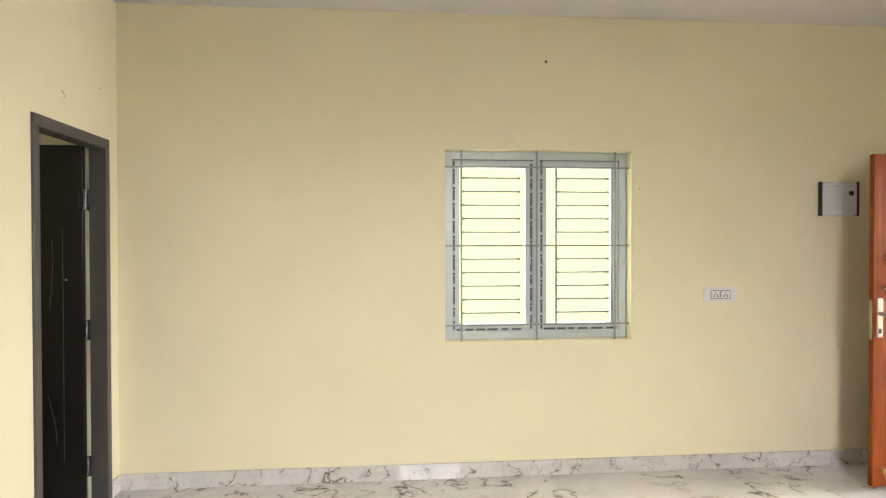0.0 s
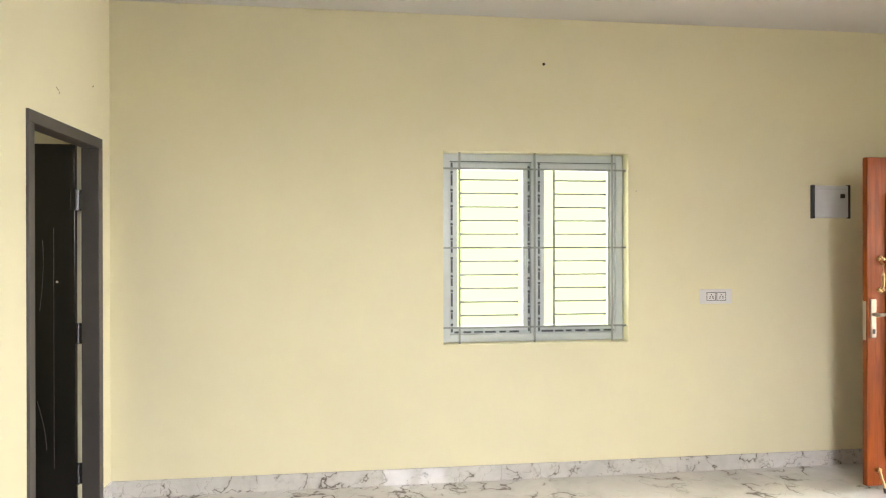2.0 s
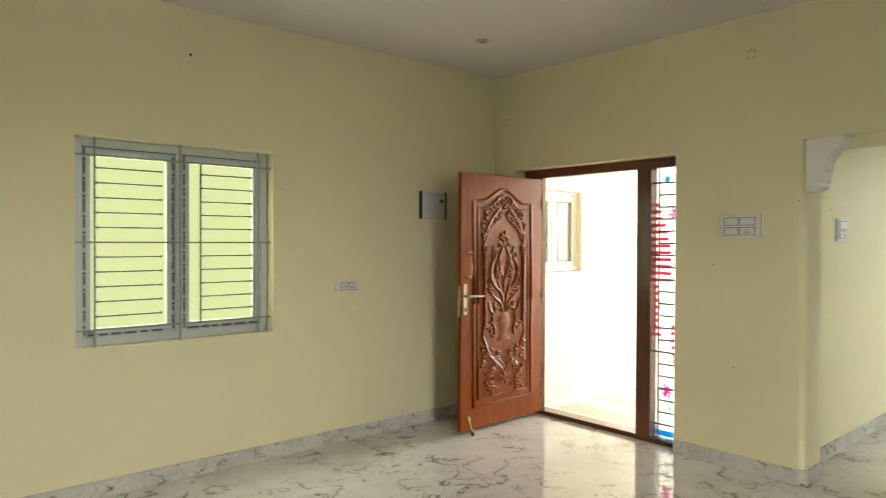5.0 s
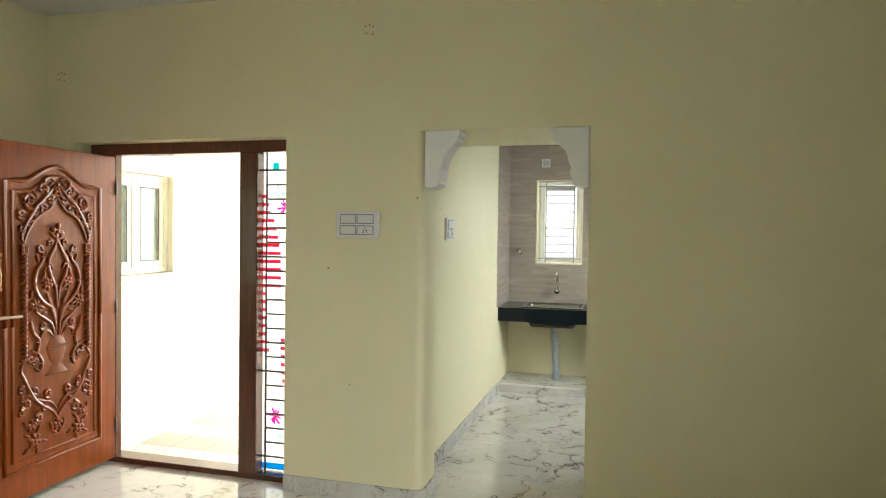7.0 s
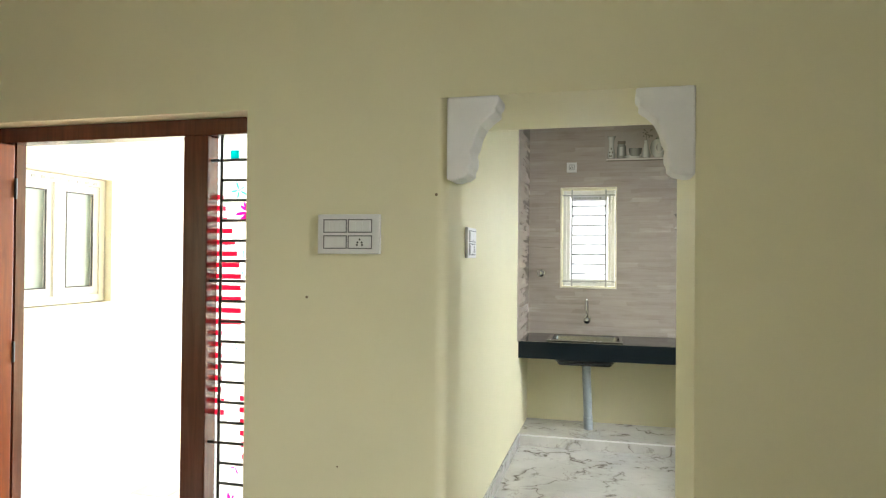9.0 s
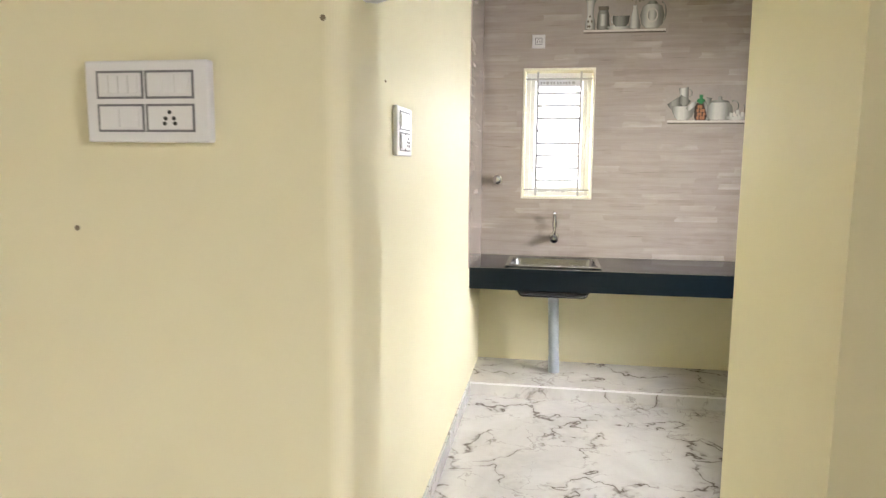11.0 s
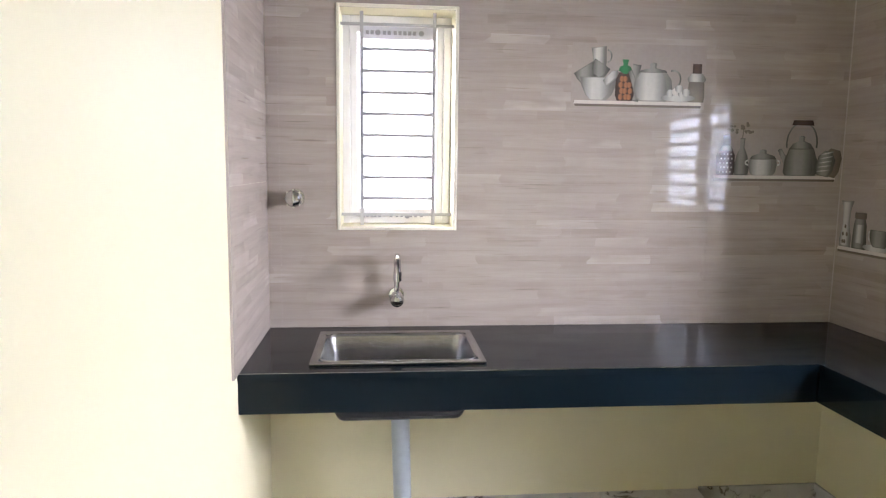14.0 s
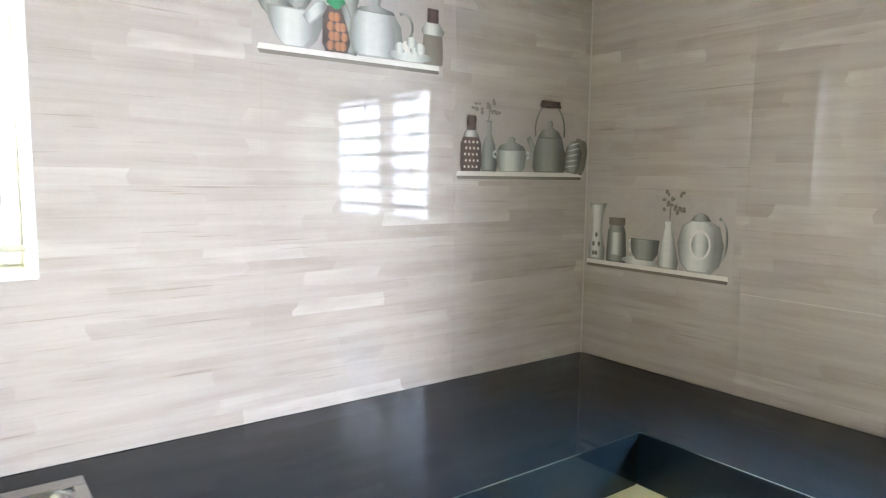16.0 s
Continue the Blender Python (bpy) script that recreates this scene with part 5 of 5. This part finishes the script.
def print_bowls(tile):
    p = Print(tile, "tile printed with bowls, a teapot and a bottle on a shelf")
    y = 0.045
    p.ledge(-0.008, 0.54, y)
    p.pot("printed_bowl", 0.065, y + 0.055, [(0.012, 0), (0.028, 0.012), (0.04, 0.045), (0.043, 0.07)], GREYW, 0.5)
    p.pot("printed_mug", 0.10, y + 0.115, [(0.022, 0), (0.025, 0.03), (0.028, 0.072)], CREAM, 0.12)
    p.loop("printed_handle", 0.128, y + 0.155, 0.02, 0.024, -1.5, 1.6, 0.006, GREYW)
    p.pot("printed_cup", 0.085, y + 0.085, [(0.015, 0), (0.028, 0.015), (0.034, 0.05)], GREYW, -0.5)
    p.pot("printed_bowl", 0.095, y, [(0.028, 0), (0.05, 0.02), (0.066, 0.055), (0.07, 0.082)], CREAM)
    p.pot("printed_spoon", 0.12, y + 0.06, [(0.012, 0), (0.014, 0.05), (0.005, 0.07)], CREAM, -0.9)
    p.pot("printed_jar", 0.24, y, [(0.022, 0), (0.027, 0.02), (0.024, 0.09), (0.014, 0.11), (0.016, 0.13)], GREYW, -0.12)
    p.pot("printed_jar", 0.205, y, [(0.028, 0), (0.036, 0.02), (0.034, 0.075), (0.022, 0.1)], DARKW)
    for k in range(11):
        p.disc("printed_fruit", 0.188 + 0.018 * (k % 3) + 0.004 * (k % 2), y + 0.014 + 0.021 * (k // 3), 0.0105, 0.0105, ORANGE, 10)
    p.pot("printed_leaf", 0.205, y + 0.095, [(0.006, 0), (0.026, 0.012), (0.02, 0.025), (0.008, 0.03), (0.012, 0.05)], GREENP)
    p.loop("printed_handle", 0.412, y + 0.08, 0.034, 0.034, -1.4, 2.0, 0.007, GREYW)
    p.pot("printed_spout", 0.262, y + 0.03, [(0.014, 0), (0.010, 0.045), (0.008, 0.085)], GREYW, 0.45)
    p.pot("printed_teapot", 0.325, y, [(0.048, 0), (0.066, 0.012), (0.076, 0.04), (0.07, 0.078), (0.05, 0.104)], CREAM)
    p.pot("printed_lid", 0.325, y + 0.102, [(0.054, 0), (0.046, 0.008), (0.014, 0.014), (0.010, 0.018), (0.013, 0.030), (0.006, 0.034)], GREYW)
    p.pot("printed_bottle", 0.512, y, [(0.03, 0), (0.033, 0.02), (0.03, 0.07), (0.014, 0.095)], SHADOWP)
    p.pot("printed_cork", 0.512, y + 0.09, [(0.018, 0), (0.017, 0.045), (0.015, 0.046)], DARKW)
    p.pot("printed_label", 0.512, y + 0.072, [(0.033, 0), (0.036, 0.012), (0.022, 0.03)], CREAM)
    p.disc("printed_saucer", 0.435, y + 0.014, 0.075, 0.013, CREAM)
    for u, v in ((0.40, 0.03), (0.425, 0.036), (0.45, 0.03), (0.438, 0.046), (0.468, 0.034)):
        p.disc("printed_cookie", u, y + v, 0.018, 0.014, SHELFP if (u * 1000) % 2 else CREAM, 9)


def print_kettle(tile):
    p = Print(tile, "tile printed with a kettle, a pot and vases on a shelf", 0.98)
    y = 0.045
    p.ledge(0.006, 0.562, y)
    p.sprig(0.125, y + 0.17, 0.07, 4, SHADOWP)
    p.shape("printed_stem", [(0.122, y + 0.1), (0.127, y + 0.1), (0.135, y + 0.2), (0.131, y + 0.2)], SHADOWP)
    p.pot("printed_vase", 0.132, y, [(0.026, 0), (0.03, 0.03), (0.022, 0.085), (0.008, 0.12), (0.010, 0.16)], GREYW)
    p.pot("printed_bottle", 0.06, y, [(0.034, 0), (0.037, 0.02), (0.036, 0.085), (0.024, 0.115), (0.015, 0.13)], DARKW)
    p.pot("printed_neck", 0.06, y + 0.105, [(0.026, 0), (0.016, 0.022)], CREAM)
    for k in range(20):
        p.disc("printed_dot", 0.036 + 0.0155 * (k % 4) + 0.004 * (k // 4 % 2), y + 0.014 + 0.019 * (k // 4), 0.0036, 0.0044, SHELFP, 8)
    p.pot("printed_cork", 0.06, y + 0.128, [(0.015, 0), (0.015, 0.042), (0.013, 0.043)], DARKW)
    p.loop("printed_handle", 0.165, y + 0.055, 0.022, 0.014, 1.6, 4.6, 0.007, CREAM)
    p.loop("printed_handle", 0.285, y + 0.055, 0.022, 0.014, -1.5, 1.5, 0.007, CREAM)
    p.pot("printed_pot", 0.225, y, [(0.04, 0), (0.052, 0.015), (0.057, 0.05), (0.052, 0.07)], CREAM)
    p.pot("printed_lid", 0.225, y + 0.07, [(0.054, 0), (0.045, 0.014), (0.012, 0.026), (0.013, 0.038), (0.006, 0.042)], GREYW)
    p.loop("printed_handle", 0.395, y + 0.14, 0.072, 0.095, -0.2, 3.35, 0.007, GREYW)
    p.shape("printed_grip", [(0.345, y + 0.218), (0.445, y + 0.218), (0.438, y + 0.24), (0.352, y + 0.24)], DARKW)
    p.pot("printed_spout", 0.335, y + 0.05, [(0.012, 0), (0.01, 0.04), (0.008, 0.075)], GREYW, 0.55)
    p.pot("printed_kettle", 0.395, y, [(0.06, 0), (0.07, 0.015), (0.066, 0.07), (0.05, 0.118)], GREYW)
    p.pot("printed_lid", 0.395, y + 0.117, [(0.05, 0), (0.036, 0.022), (0.01, 0.034), (0.011, 0.052), (0.006, 0.056)], GREYW)
    p.pot("printed_dish", 0.52, y, [(0.03, 0), (0.04, 0.03), (0.036, 0.09), (0.02, 0.12)], SHADOWP, -0.25)
    p.pot("printed_dish", 0.497, y, [(0.024, 0), (0.036, 0.03), (0.036, 0.08), (0.014, 0.11)], GREYW, -0.2)
    for k in range(5):
        p.shape("printed_rib", [(0.47 + 0.003 * k, y + 0.018 + 0.018 * k), (0.53 + 0.003 * k, y + 0.024 + 0.02 * k), (0.53 + 0.003 * k, y + 0.029 + 0.02 * k), (0.47 + 0.003 * k, y + 0.023 + 0.018 * k)], CREAM)


def print_jug(tile):
    p = Print(tile, "tile printed with a jug, a jar and a flower vase on a shelf")
    y = 0.045
    p.ledge(0.02, 0.56, y)
    p.pot("printed_vase", 0.065, y, [(0.03, 0), (0.032, 0.03), (0.018, 0.09), (0.022, 0.14), (0.034, 0.172)], CREAM)
    for k in range(5):
        p.disc("printed_dot", 0.05 + 0.012 * (k % 3), y + 0.02 + 0.028 * (k // 2), 0.006, 0.008, SHADOWP, 8)
    p.pot("printed_jar", 0.15, y, [(0.036, 0), (0.038, 0.02), (0.033, 0.09), (0.024, 0.112)], GREYW)
    p.pot("printed_lid", 0.15, y + 0.11, [(0.03, 0), (0.03, 0.02), (0.027, 0.022)], SHADOWP)
    p.pot("printed_label", 0.15, y + 0.02, [(0.024, 0), (0.02, 0.07)], CREAM)
    p.disc("printed_saucer", 0.25, y + 0.012, 0.078, 0.012, CREAM)
    p.loop("printed_handle", 0.218, y + 0.055, 0.02, 0.022, 1.4, 4.8, 0.006, CREAM)
    p.pot("printed_cup", 0.265, y + 0.016, [(0.03, 0), (0.046, 0.02), (0.05, 0.06)], GREYW)
    p.sprig(0.355, y + 0.15, 0.075, 9, SHADOWP)
    p.shape("printed_stem", [(0.353, y + 0.1), (0.357, y + 0.1), (0.36, y + 0.18), (0.356, y + 0.18)], SHADOWP)
    p.pot("printed_vase", 0.355, y, [(0.03, 0), (0.034, 0.02), (0.02, 0.08), (0.01, 0.12), (0.013, 0.135)], CREAM)
    p.loop("printed_handle", 0.525, y + 0.09, 0.03, 0.06, -1.3, 1.6, 0.008, GREYW)
    p.pot("printed_jug", 0.465, y, [(0.035, 0), (0.06, 0.025), (0.07, 0.075), (0.056, 0.125), (0.026, 0.14)], CREAM)
    p.disc("printed_badge", 0.465, y + 0.075, 0.036, 0.04, SHELFP)
    p.disc("printed_badge", 0.465, y + 0.075, 0.029, 0.033, CREAM)
    p.pot("printed_lid", 0.465, y + 0.138, [(0.03, 0), (0.02, 0.014), (0.008, 0.02)], GREYW)


print_bowls(et[2, 3])
print_kettle(et[3, 2])
print_jug(et[1, 5])
print_jug(rt[0, 1])

# small scuffs and nail marks on the living room walls
SCUFF = mat_plain("dull_scuff", (0.34, 0.30, 0.20), 0.8)
for y, z, w, h, tilt in ((3.75, 2.42, 0.012, 0.003, 0.5), (3.30, 2.30, 0.016, 0.003, -0.4), (3.32, 2.285, 0.010, 0.0025, 0.9)):
    c, s = math.cos(tilt), math.sin(tilt)
    b = boxes((0.0, 0.0015, -w, w, -h, h), bevel=0.0006)
    for v in b.verts:
        v.co.y, v.co.z = v.co.y * c - v.co.z * s, v.co.y * s + v.co.z * c
    sc = thing("wall_scuff", (XL + 0.0002, y, z), "small dull scuff mark on the cream wall", "scuff", kind="structure")
    part("mark", b, SCUFF, sc)
